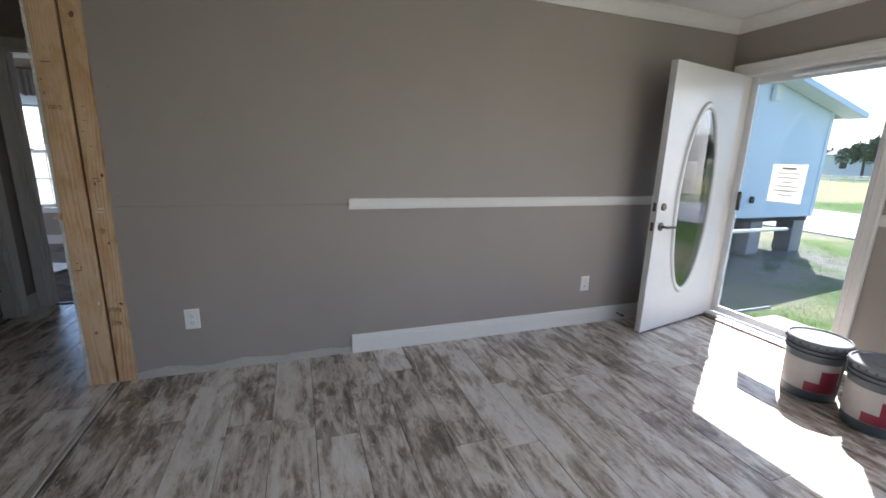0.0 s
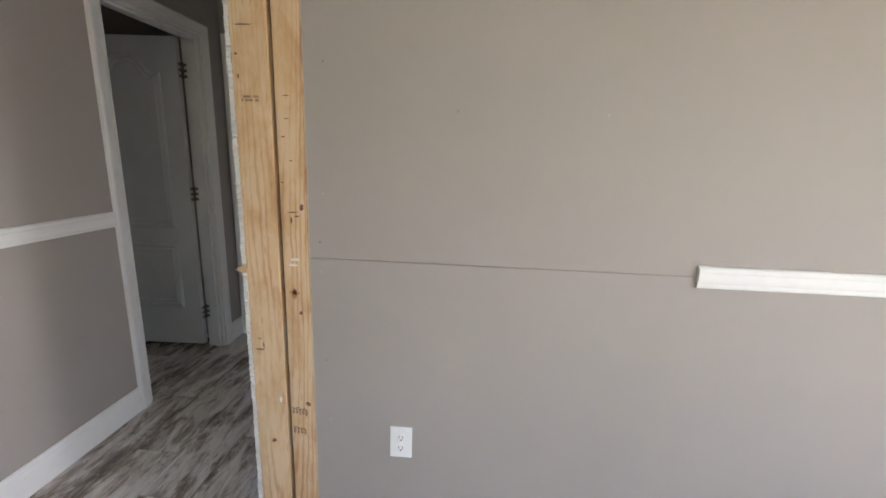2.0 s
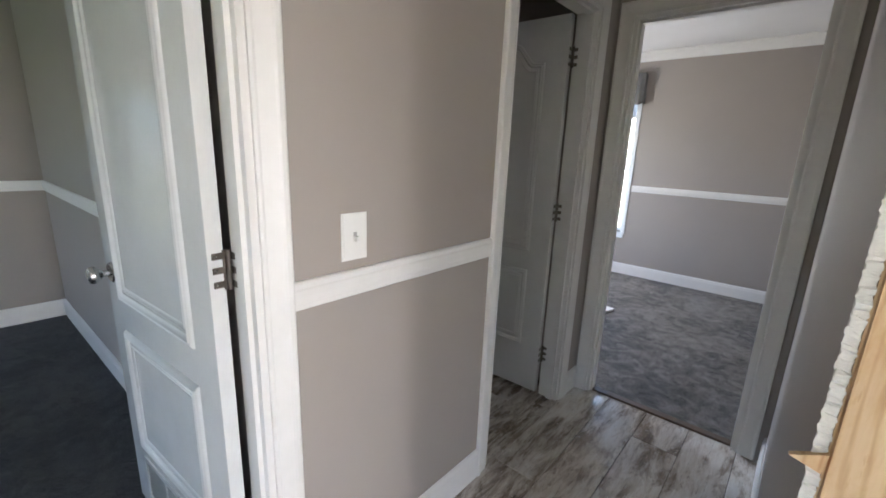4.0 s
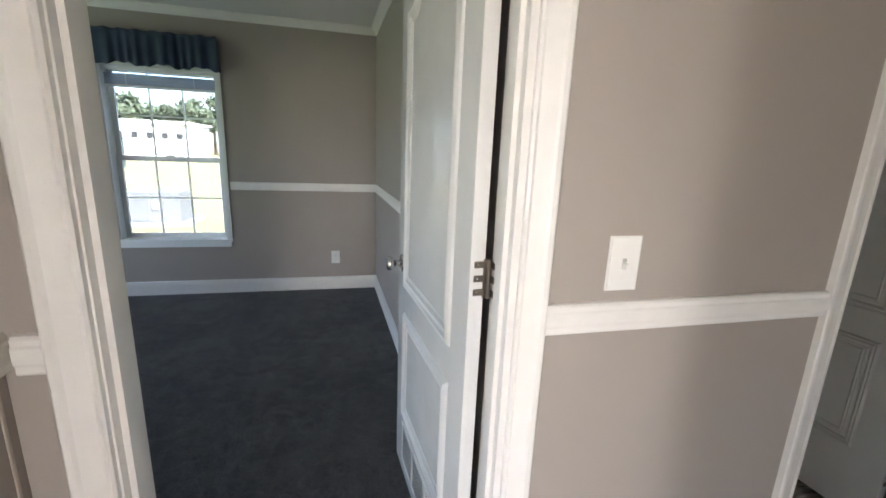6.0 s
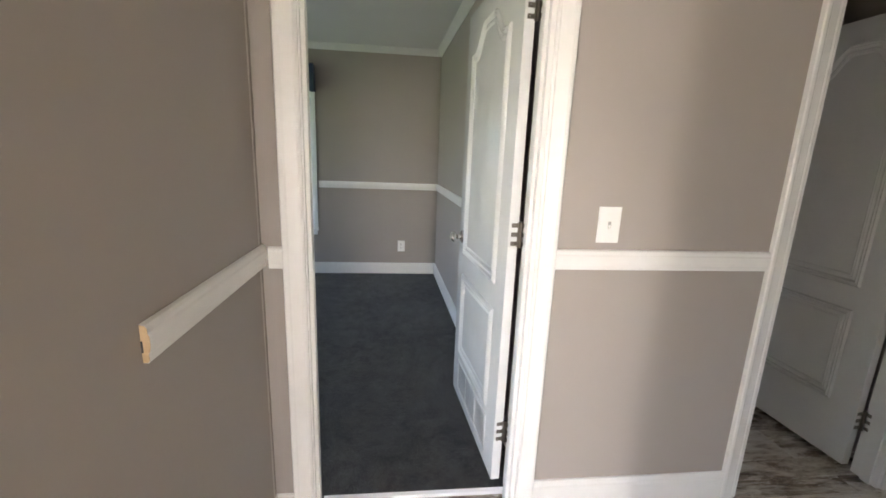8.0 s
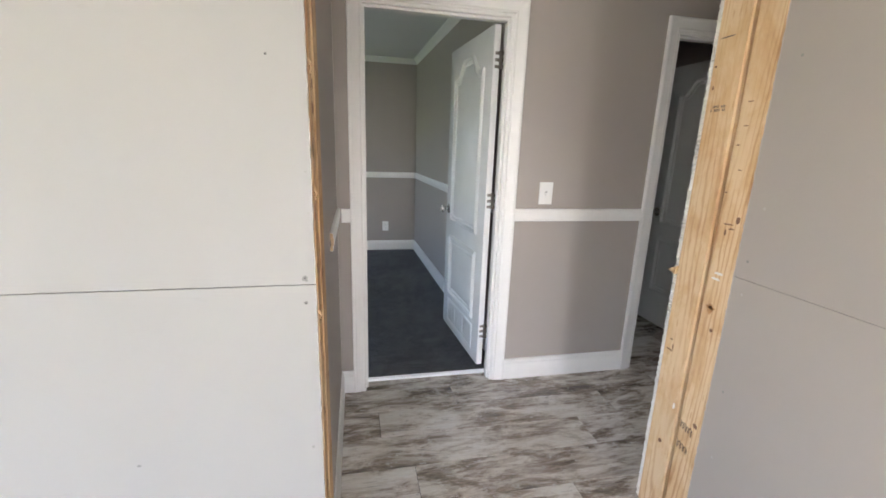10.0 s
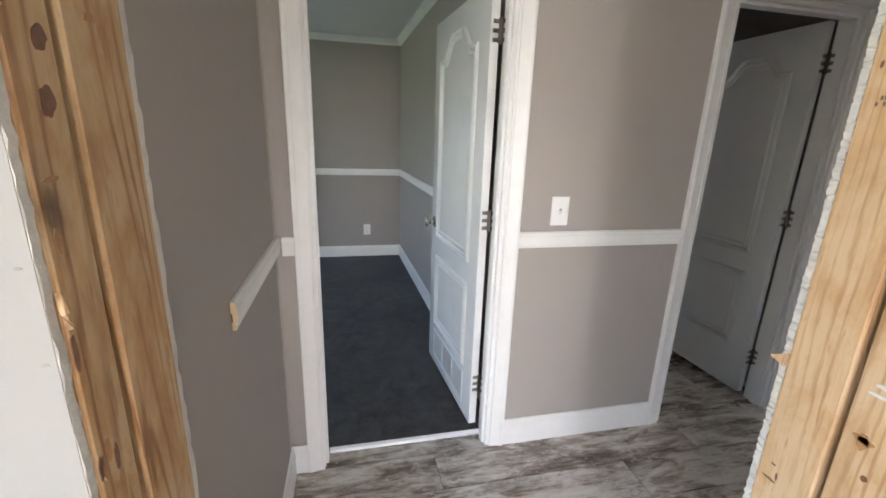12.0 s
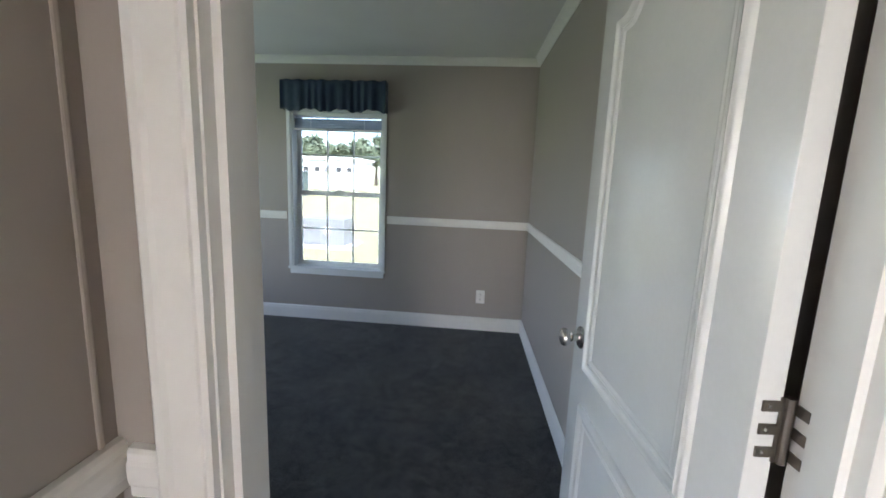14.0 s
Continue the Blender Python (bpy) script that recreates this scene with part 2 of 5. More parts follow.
CARPET = carpet("charcoal_carpet", (0.012, 0.0115, 0.0115), (0.080, 0.075, 0.073))
CARPET_BACK = carpet("grey_brown_carpet", (0.10, 0.09, 0.08), (0.26, 0.24, 0.22))


def cloth(name, dark, light):
    n = Nodes(name)
    v = n.coords()
    weave = n.noise(n.coords((1, 1, 6)), 120, 3)
    n.base(n.ramp(n.mix(0.5, weave, n.noise(v, 7, 4)), (0.3, dark), (0.7, light)), 0.9, spec=0.1)
    n.b.inputs["Sheen Weight"].default_value = 0.3
    n.bump(weave, 0.001, 0.6)
    return n.m


BLUE_CLOTH = cloth("navy_valance_cloth", (0.020, 0.032, 0.055), (0.05, 0.075, 0.115))
GREY_CLOTH = cloth("grey_valance_cloth", (0.10, 0.095, 0.09), (0.20, 0.19, 0.18))


def glass(name, ior=1.5, tint=(0.96, 0.98, 0.98)):
    n = Nodes(name)
    out = n.t.nodes["Material Output"]
    tr, gl, fr, mx = n.add("ShaderNodeBsdfTransparent"), n.add("ShaderNodeBsdfGlossy"), n.add("ShaderNodeFresnel", IOR=ior), n.add("ShaderNodeMixShader")
    tr.inputs[0].default_value = (*tint, 1)
    gl.inputs["Roughness"].default_value = 0.02
    n.link(fr.outputs[0], mx.inputs[0])
    n.link(tr.outputs[0], mx.inputs[1])
    n.link(gl.outputs[0], mx.inputs[2])
    n.link(mx.outputs[0], out.inputs[0])
    return n.m


GLASS = glass("window_glass")
DOOR_GLASS = glass("double_door_glass", 2.1, (0.80, 0.86, 0.84))
# grey tint of these two panes is added to dim the bright outdoors
STORM_GLASS = glass("storm_door_glass", 1.5, (0.72, 0.75, 0.77))
VIEW_DIM_GLASS = glass("view_dimming_window_glass", 1.5, (0.44, 0.47, 0.49))


def grass_ground():
    n = Nodes("lawn")
    v = n.coords()
    big, mid, fine = n.noise(v, 0.16, 4), n.noise(v, 1.3, 6, 0.65), n.noise(v, 30, 4)
    green = n.ramp(fine, (0.3, (0.045, 0.095, 0.018)), (0.7, (0.13, 0.21, 0.045)))
    dry = n.ramp(fine, (0.3, (0.20, 0.185, 0.10)), (0.7, (0.34, 0.32, 0.20)))
    soil = n.ramp(fine, (0.3, (0.10, 0.085, 0.065)), (0.7, (0.21, 0.185, 0.15)))
    c = n.mix(n.ramp(big, (0.50, (0, 0, 0)), (0.60, (1, 1, 1))), green, dry)
    geo = n.add("ShaderNodeSeparateXYZ")
    n.link(v, geo.inputs[0])
    west = n.add("ShaderNodeMapRange", From_Min=-7.0, From_Max=-12.0)
    n.link(geo.outputs[0], west.inputs[0])
    c = n.mix(west.outputs[0], c, dry)
    field, beyond = n.add("ShaderNodeMapRange", From_Min=31.0, From_Max=34.0), n.add("ShaderNodeMapRange", From_Min=70.0, From_Max=66.0)
    n.link(geo.outputs[0], field.inputs[0])
    n.link(geo.outputs[0], beyond.inputs[0])
    c = n.mix(n.mix(1.0, field.outputs[0], beyond.outputs[0], "MULTIPLY"), c, n.ramp(fine, (0.3, (0.30, 0.25, 0.10)), (0.7, (0.46, 0.40, 0.18))))
    bare = n.add("ShaderNodeMapRange", From_Min=3.6, From_Max=5.2)
    n.link(geo.outputs[1], bare.inputs[0])
    side = n.add("ShaderNodeMapRange", From_Min=13.0, From_Max=11.5)
    n.link(geo.outputs[0], side.inputs[0])
    yard = n.mix(1.0, n.mix(1.0, bare.outputs[0], side.outputs[0], "MULTIPLY"), n.ramp(mid, (0.40, (0.25, 0.25, 0.25)), (0.52, (1, 1, 1))), "MULTIPLY")
    c = n.mix(yard, c, n.ramp(fine, (0.3, (0.17, 0.155, 0.13)), (0.7, (0.29, 0.27, 0.24))))
    c = n.mix(n.ramp(mid, (0.60, (0, 0, 0)), (0.72, (1, 1, 1))), c, soil)
    n.base(c, 0.95, spec=0.1)
    n.bump(fine, 0.05, 0.8)
    return n.m


LAWN = grass_ground()
BLADE = plain("grass_blade", (0.17, 0.25, 0.06), 0.7, grain=3, amount=0.45, relief=0)
LEAF = plain("tree_leaf", (0.11, 0.14, 0.085), 0.7, grain=2, amount=0.45, relief=0)
BARK = plain("tree_bark", (0.10, 0.075, 0.055), 0.9, grain=18, amount=0.4, relief=0.01)
BLUE_SIDING = plain("pale_blue_siding", (0.60, 0.70, 0.80), 0.55, grain=6, amount=0.08, relief=0)
WHITE_SIDING = plain("white_siding", (0.74, 0.74, 0.72), 0.6, grain=6, amount=0.06, relief=0)
ROOFING = plain("grey_roofing", (0.22, 0.22, 0.22), 0.9, grain=12, amount=0.25, relief=0.004)
CONCRETE = plain("pale_concrete", (0.42, 0.41, 0.39), 0.85, grain=14, amount=0.15, relief=0.003)
BLOCK = plain("grey_block", (0.30, 0.30, 0.30), 0.9, grain=20, amount=0.2, relief=0.004)
UNDERSIDE = plain("underside_shade_and_box_black", (0.025, 0.025, 0.027), 0.8, grain=8, amount=0.3)
BUCKET_GREY = plain("slate_grey_pail_plastic", (0.075, 0.095, 0.115), 0.38, grain=40, amount=0.15, relief=0.0003)
# pail grey lightened: sunlight on the lid is put into its colour
SUNLIT_LID_GREY = plain("sunlit_pail_lid_plastic", (0.17, 0.185, 0.20), 0.30, grain=40, amount=0.12, relief=0.0003)
LABEL_CREAM = plain("cream_pail_label", (0.45, 0.43, 0.42), 0.45, grain=30, amount=0.1, relief=0)
LABEL_RED = plain("red_label_band", (0.24, 0.02, 0.045), 0.4, grain=30, amount=0.2, relief=0)
WIRE = plain("wire_handle", (0.4, 0.4, 0.4), 0.35, 1.0, relief=0)
UNIT_GREY = plain("grey_metal_cabinet", (0.24, 0.245, 0.25), 0.5, 0.3, grain=14, amount=0.1, relief=0)
GREEN_BOX = plain("green_metal_cabinet", (0.085, 0.11, 0.10), 0.6, grain=14, amount=0.15, relief=0)
WINDOW_DARK = plain("dark_window_pane", (0.04, 0.045, 0.05), 0.1, relief=0)

# ---------------------------------------------------------------- building helpers


def link_mesh(name, bm, material, smooth=False):
    me = bpy.data.meshes.new(name)
    bmesh.ops.recalc_face_normals(bm, faces=bm.faces[:])
    bm.to_mesh(me)
    bm.free()
    me.materials.append(material)
    if smooth:
        me.shade_smooth()
        me.set_sharp_from_angle(angle=radians(40))
    return new(name, me)


def part(name, bm, material, parent, label="", smooth=False, at=None):
    ob = link_mesh(name, bm, material, smooth)
    ob.parent = parent
    if at is not None:
        ob.matrix_basis = at
    return tagged(ob, label)


def thing(name, label, category, group="", kind="", at=None):
    ob = new(name)
    ob.empty_display_size = 0.05
    if at is not None:
        ob.matrix_basis = at
    return tagged(ob, label, category, group, kind)


def setting(name, bm, material, label, category, smooth=False):
    return tagged(link_mesh(name, bm, material, smooth), label, category, kind="structure")


def box(bm, x0, x1, y0, y1, z0, z1, m=None):
    v = [bm.verts.new((x, y, z)) for z in (z0, z1) for x, y in ((x0, y0), (x1, y0), (x1, y1), (x0, y1))]
    for f in ((3, 2, 1, 0), (4, 5, 6, 7), (0, 1, 5, 4), (1, 2, 6, 5), (2, 3, 7, 6), (3, 0, 4, 7)):
        bm.faces.new([v[i] for i in f])
    if m is not None:
        bmesh.ops.transform(bm, matrix=m, verts=v)
    return bm


def boxes(*rows):
    bm = bmesh.new()
    for r in rows:
        box(bm, *r)
    return bm


def soft_box(x0, x1, y0, y1, z0, z1, r=0.003, seg=2):
    bm = boxes((x0, x1, y0, y1, z0, z1))
    bmesh.ops.bevel(bm, geom=bm.edges[:], offset=r, segments=seg, affect="EDGES", profile=0.6)
    return bm


def prism(bm, profile, a, b, u, v=(0, 0, 1), skew_a=0.0, skew_b=0.0):
    """The outline (offsets along u and v) drawn from a to b; the skews mitre the ends along the way."""
    a, b, u, v = Vector(a), Vector(b), Vector(u).normalized(), Vector(v)
    d = (b - a).normalized()
    ra = [bm.verts.new(a + u * p + v * q + d * (p * skew_a)) for p, q in profile]
    rb = [bm.verts.new(b + u * p + v * q + d * (p * skew_b)) for p, q in profile]
    n = len(profile)
    for i in range(n):
        bm.faces.new((ra[i], ra[(i + 1) % n], rb[(i + 1) % n], rb[i]))
    bm.faces.new(ra[::-1])
    bm.faces.new(rb)
    return bm


def lathe(bm, profile, seg=24, m=None):
    rings = []
    for r, z in profile:
        rings.append([bm.verts.new((r * math.cos(k * math.tau / seg), r * math.sin(k * math.tau / seg), z)) for k in range(seg)])
    for p, q in zip(rings, rings[1:]):
        for k in range(seg):
            bm.faces.new((p[k], p[(k + 1) % seg], q[(k + 1) % seg], q[k]))
    bm.faces.new(rings[0][::-1])
    bm.faces.new(rings[-1])
    if m is not None:
        bmesh.ops.transform(bm, matrix=m, verts=[v for r in rings for v in r])
    return bm


def tube(bm, points, r, seg=8, closed=False):
    pts = [Vector(p) for p in points]
    rings = []
    n = len(pts)
    for i, p in enumerate(pts):
        d = (pts[(i + 1) % n] - pts[i - 1]) if closed else (pts[min(i + 1, n - 1)] - pts[max(i - 1, 0)])
        q = d.to_track_quat("Z", "Y")
        rings.append([bm.verts.new(p + q @ Vector((r * math.cos(k * math.tau / seg), r * math.sin(k * math.tau / seg), 0))) for k in range(seg)])
    pairs = list(zip(rings, rings[1:])) + ([(rings[-1], rings[0])] if closed else [])
    for a, b in pairs:
        for k in range(seg):
            bm.faces.new((a[k], a[(k + 1) % seg], b[(k + 1) % seg], b[k]))
    if not closed:
        bm.faces.new(rings[0][::-1])
        bm.faces.new(rings[-1])
    return bm


BASE_PROFILE = [(0, 0), (0.014, 0), (0.014, 0.095), (0.011, 0.103), (0.011, 0.112), (0.006, 0.122), (0, 0.124)]
RAIL_PROFILE = [(0, 0), (0.008, 0), (0.010, 0.004), (0.010, 0.015), (0.0125, 0.020), (0.014, 0.030), (0.014, 0.046), (0.0115, 0.051), (0.0115, 0.060), (0.008, 0.065), (0, 0.067)]
CROWN_PROFILE = [(0, 0), (0.008, 0), (0.012, 0.010), (0.018, 0.022), (0.034, 0.040), (0.050, 0.054), (0.058, 0.066), (0.072, 0.072), (0.072, 0.085), (0, 0.085)]
CASING_STEPS = [(0, 0), (0, 0.009), (0.006, 0.012), (0.012, 0.010), (0.030, 0.013), (0.044, 0.016), (0.050, 0.019), (0.060, 0.019), (0.064, 0.016), (0.064, 0)]


def casing_leg_set(parent, place, a, b, h, along, out, z0=0.0, proud_a=0.0):
    """Moulded casing round a doorway from a to b (metres along the wall) up to h: two legs and a head with mitred corners."""
    place, along, out = Vector(place), Vector(along), Vector(out)

    def strip(name, path, proud=0.0):
        bm = bmesh.new()
        rings = []
        for s, z, ds, dz in path:
            rings.append([bm.verts.new(place + along * (s + ds * p) + out * (q + (proud if q else 0)) + Vector((0, 0, z + dz * p))) for p, q in CASING_STEPS])
        n = len(CASING_STEPS)
        for k in range(n):
            bm.faces.new((rings[0][k], rings[0][(k + 1) % n], rings[1][(k + 1) % n], rings[1][k]))
        bm.faces.new(rings[0][::-1])
        bm.faces.new(rings[1])
        part(name, bm, TRIM, parent)

    strip("casing_leg", [(a, z0, -1, 0), (a, h, -1, 1)], proud_a)
    strip("casing_leg", [(b, z0, 1, 0), (b, h, 1, 1)])
    strip("casing_head", [(a, h, -1, 1), (b, h, 1, 1)])


def door_lining(parent, axis, w0, w1, a, b, h, t=0.016, stop=None):
    """The flat boards that line a doorway through a wall from w0 to w1; axis is the wall's normal."""
    def put(name, s0, s1, z0, z1, e0, e1):
        r = (e0, e1, s0, s1, z0, z1) if axis == "x" else (s0, s1, e0, e1, z0, z1)
        part(name, boxes(r), TRIM, parent)
    put("jamb", a, a + t, 0, h, w0, w1)
    put("jamb", b - t, b, 0, h, w0, w1)
    put("head_jamb", a + t, b - t, h - t, h, w0, w1)
    if stop:
        e0, e1 = stop
        put("door_stop", a + t, a + t + 0.011, 0, h - t, e0, e1)
        put("door_stop", b - t - 0.011, b - t, 0, h - t, e0, e1)
        put("door_stop", a + t + 0.011, b - t - 0.011, h - t - 0.011, h - t, e0, e1)


# ---------------------------------------------------------------- plan
XN, YN = -0.85, 2.50            # main room: west end of the back wall, face of the back wall
XNE = -0.846                    # where the back wall sheets end at the stud
XE = 3.28                       # face of the front wall with the entrance
HX, HS, HN = -1.955, 1.348, 3.965  # hall: west, south and north faces
BX = -5.04                     # bedroom window wall
DOOR_H = 1.925
MAIN_C, HALL_C, BED_C = 2.31, 2.33, 2.282

# ---------------------------------------------------------------- main room shell
w = setting("wall_north", boxes((XNE, XE + 0.12, YN + 0.012, YN + 0.11, 0, MAIN_C + 0.05)), SHADOW_GAP, "long greige living room wall with an open sheet joint", "wall")
part("drywall_sheet", boxes((XNE, XE, YN, YN + 0.0115, 0, 0.9672)), GREIGE, w)
part("drywall_sheet", boxes((XNE, XE, YN, YN + 0.0115, 0.9688, MAIN_C)), GREIGE, w)


def ragged_strip(bm, x0, x1, y, t, low, high, step=0.02, seed=3):
    """A flat band of bare plaster with an uneven upper edge."""
    rnd = random.Random(seed)
    n = int((x1 - x0) / step)
    top, front = [], []
    for i in range(n + 1):
        x = x0 + (x1 - x0) * i / n
        z = low + (high - low) * (0.5 + 0.5 * noise.noise(Vector((x * 5, seed, 0)))) + rnd.uniform(-0.004, 0.004)
        front.append((bm.verts.new((x, y - t, 0.0)), bm.verts.new((x, y - t, z)), bm.verts.new((x, y, z + 0.002)), bm.verts.new((x, y, 0.0))))
    for p, q in zip(front, front[1:]):
        for k in range(4):
            bm.faces.new((p[k], q[k], q[(k + 1) % 4], p[(k + 1) % 4]))
    bm.faces.new(front[0])
    bm.faces.new(front[-1][::-1])


for i, (x, z) in enumerate(((-0.790, 1.545), (-0.800, 1.170), (-0.815, 1.02), (-0.812, 0.925), (-0.805, 0.62), (-0.795, 0.40), (-0.40, 1.42), (0.02, 1.42), (0.86, 1.44))):
    part("screw_dimple", lathe(bmesh.new(), [(0.0040, 0), (0.0036, 0.0006), (0.001, 0.0007)], 10, pose(x, YN, z, 90, 0, 0)), GREY_DRYWALL if i % 2 else SMUDGE, w)
bm = bmesh.new()
ragged_strip(bm, XN + 0.004, 0.325, YN, 0.0022, 0.022, 0.068)
part("bare_plaster_strip", bm, PRIMER, w, "unpainted plaster where a baseboard is missing")


def torn_edge(bm, x, y0, y1, z0, z1, out, seed, step=0.009, size=0.007, along="x"):
    """The frayed paper and gypsum edge of a cut sheet, upright."""
    rnd = random.Random(seed)
    n = int((z1 - z0) / step)
    rings = []
    for i in range(n + 1):
        z = z0 + (z1 - z0) * i / n
        e = size * (0.25 + 0.75 * rnd.random()) + size * 0.5 * noise.noise(Vector((z * 45, seed, 1)))
        f = rnd.uniform(-0.002, 0.002)
        if along == "x":
            pts = ((x, y0 + f), (x, y1), (x + out * e, y1 + f), (x + out * e * 0.8, y0))
        else:
            pts = ((y0, x), (y1, x), (y1 + f, x + out * e), (y0 + f, x + out * e * 0.8))
        rings.append([bm.verts.new((p[0], p[1], z + rnd.uniform(-0.003, 0.003))) for p in pts])
    for p, q in zip(rings, rings[1:]):
        for k in range(4):
            bm.faces.new((p[k], p[(k + 1) % 4], q[(k + 1) % 4], q[k]))
    bm.faces.new(rings[0][::-1])
    bm.faces.new(rings[-1])
    return bm


part("torn_paper_edge", torn_edge(bmesh.new(), XNE, YN - 0.001, YN + 0.009, 0.0, MAIN_C, -1, 5, size=0.0045), GREY_DRYWALL, w)
bm = bmesh.new()
prism(bm, BASE_PROFILE, (0.33, YN, 0), (XE, YN, 0), (0, -1, 0))
tagged(link_mesh("baseboard_north", bm, TRIM), "white moulded baseboard that starts part-way along the wall", "baseboard", kind="structure")
bm = bmesh.new()
prism(bm, RAIL_PROFILE, (0.33, YN, 0.936), (XE, YN, 0.936), (0, -1, 0))
tagged(link_mesh("chair_rail_north", bm, TRIM), "white chair rail cut off part-way along the wall", "trim", kind="structure")

# front wall with the entrance
EY0, EY1, EH = 1.475, 2.405, 1.93
# the southern opening is assumed, cut for the added east fill lamp
w = setting("wall_east", boxes((XE, XE + 0.12, EY1, YN + 0.012, 0, MAIN_C), (XE, XE + 0.12, 0.2, EY0, 0, MAIN_C), (XE, XE + 0.12, EY0, EY1, EH, MAIN_C),
            (XE, XE + 0.12, -3.6, -1.9, 0, MAIN_C), (XE, XE + 0.12, -1.9, 0.2, 0, 0.6), (XE, XE + 0.12, -1.9, 0.2, 2.0, MAIN_C)),
            GREIGE, "greige front wall around the entrance", "wall")
casing_leg_set(w, (XE, 0, 0), EY0, EY1, EH, (0, 1, 0), (-1, 0, 0))
door_lining(w, "x", XE + 0.001, XE + 0.12, EY0, EY1, EH, 0.018)
bm = bmesh.new()
prism(bm, RAIL_PROFILE, (XE, 0.3, 0.93), (XE, EY0 - 0.064, 0.93), (-1, 0, 0))
tagged(link_mesh("chair_rail_east", bm, TRIM), "white chair rail beside the entrance", "trim", kind="structure")
bm = bmesh.new()
prism(bm, [(0, 0), (0.012, 0), (0.012, 0.012), (0, 0.016)], (XE, -3.5, 0), (XE, EY0 - 0.064, 0), (-1, 0, 0))
tagged(link_mesh("bare_wall_foot", bm, RAW_WOOD), "bare wood strip at the foot of the front wall", "trim", kind="structure")

# unseen wall, its opening assumed for the added south fill lamp
setting("wall_south", boxes((-1.2, 0.2, -3.6, -3.5, 0, MAIN_C), (2.6, XE, -3.6, -3.5, 0, MAIN_C), (0.2, 2.6, -3.6, -3.5, 0, 0.7), (0.2, 2.6, -3.6, -3.5, 2.0, MAIN_C)), GREIGE, "plain greige living room wall", "wall")
setting("ceiling_main", boxes((-1.06, XE + 0.12, -3.6, YN + 0.11, MAIN_C, MAIN_C + 0.12)), CEILING, "flat white ceiling", "ceiling")
bm = bmesh.new()
prism(bm, CROWN_PROFILE, (XN, YN, MAIN_C - 0.085), (XE, YN, MAIN_C - 0.085), (0, -1, 0))
prism(bm, CROWN_PROFILE, (XE, -3.5, MAIN_C - 0.085), (XE, YN, MAIN_C - 0.085), (-1, 0, 0))
tagged(link_mesh("crown_moulding_main", bm, TRIM), "white crown moulding", "trim", kind="structure")

# ---------------------------------------------------------------- the cut wall between main room and hall
def stud(parent, x0, x1, y0, y1, south=False):
    bm = boxes((x0, x1, y0, y1, 0, MAIN_C - 0.001))
    bmesh.ops.bevel(bm, geom=[e for e in bm.edges if abs(e.verts[0].co.z - e.verts[1].co.z) > 1], offset=0.0042, segments=3, affect="EDGES")
    return part("stud", bm, PINE_SOUTH if south else PINE, parent, smooth=True)


wn_ = setting("wall_divider_north", boxes((-1.045, -0.8465, YN + 0.048, HN, 0, HALL_C)), SHADOW_GAP, "cut partition end with two bare pine studs", "wall")
stud(wn_, -0.936, -0.849, YN - 0.001, YN + 0.037)
stud(wn_, -1.058, -0.949, YN - 0.001, YN + 0.037)
part("hall_drywall", boxes((-1.0715, -1.0595, YN + 0.006, HN, 0, HALL_C)), GREIGE, wn_)
part("torn_gypsum_edge", torn_edge(bmesh.new(), YN + 0.006, -1.073, -1.0585, 0.0, MAIN_C, -1, 9, step=0.0045, size=0.0055, along="y"), GYPSUM, wn_, "frayed white gypsum edge")
bm = bmesh.new()
prism(bm, [(0.0, 0.0), (0.004, 0.030), (-0.034, 0.010)], (-1.060, YN - 0.006, 0.908), (-1.060, YN + 0.004, 0.908), (1, 0, 0))
part("splinter", bm, PINE, wn_)


def blot(parent, name, x, y, z, w, h, material, axis="y", seed=0, t=0.0012, side=-1):
    """A small uneven mark lying on an upright face."""
    rnd = random.Random(seed)
    bm = bmesh.new()
    n = 20
    ph = rnd.uniform(0, 6)
    ring0, ring1 = [], []
    for k in range(n):
        a = k * math.tau / n
        r = 0.86 + 0.13 * math.sin(2 * a + ph) + 0.08 * math.sin(5 * a + 2 * ph) + rnd.uniform(-0.05, 0.05)
        s, q = w / 2 * r * math.cos(a), h / 2 * r * math.sin(a)
        p0 = (x + s, y, z + q) if axis == "y" else (x, y + s, z + q)
        d = (0, side * t, 0) if axis == "y" else (t, 0, 0)
        ring0.append(bm.verts.new(p0))
        ring1.append(bm.verts.new((p0[0] + d[0], p0[1] + d[1], p0[2])))
    for k in range(n):
        bm.faces.new((ring0[k], ring0[(k + 1) % n], ring1[(k + 1) % n], ring1[k]))
    bm.faces.new(ring1)
    part(name, bm, material, parent)


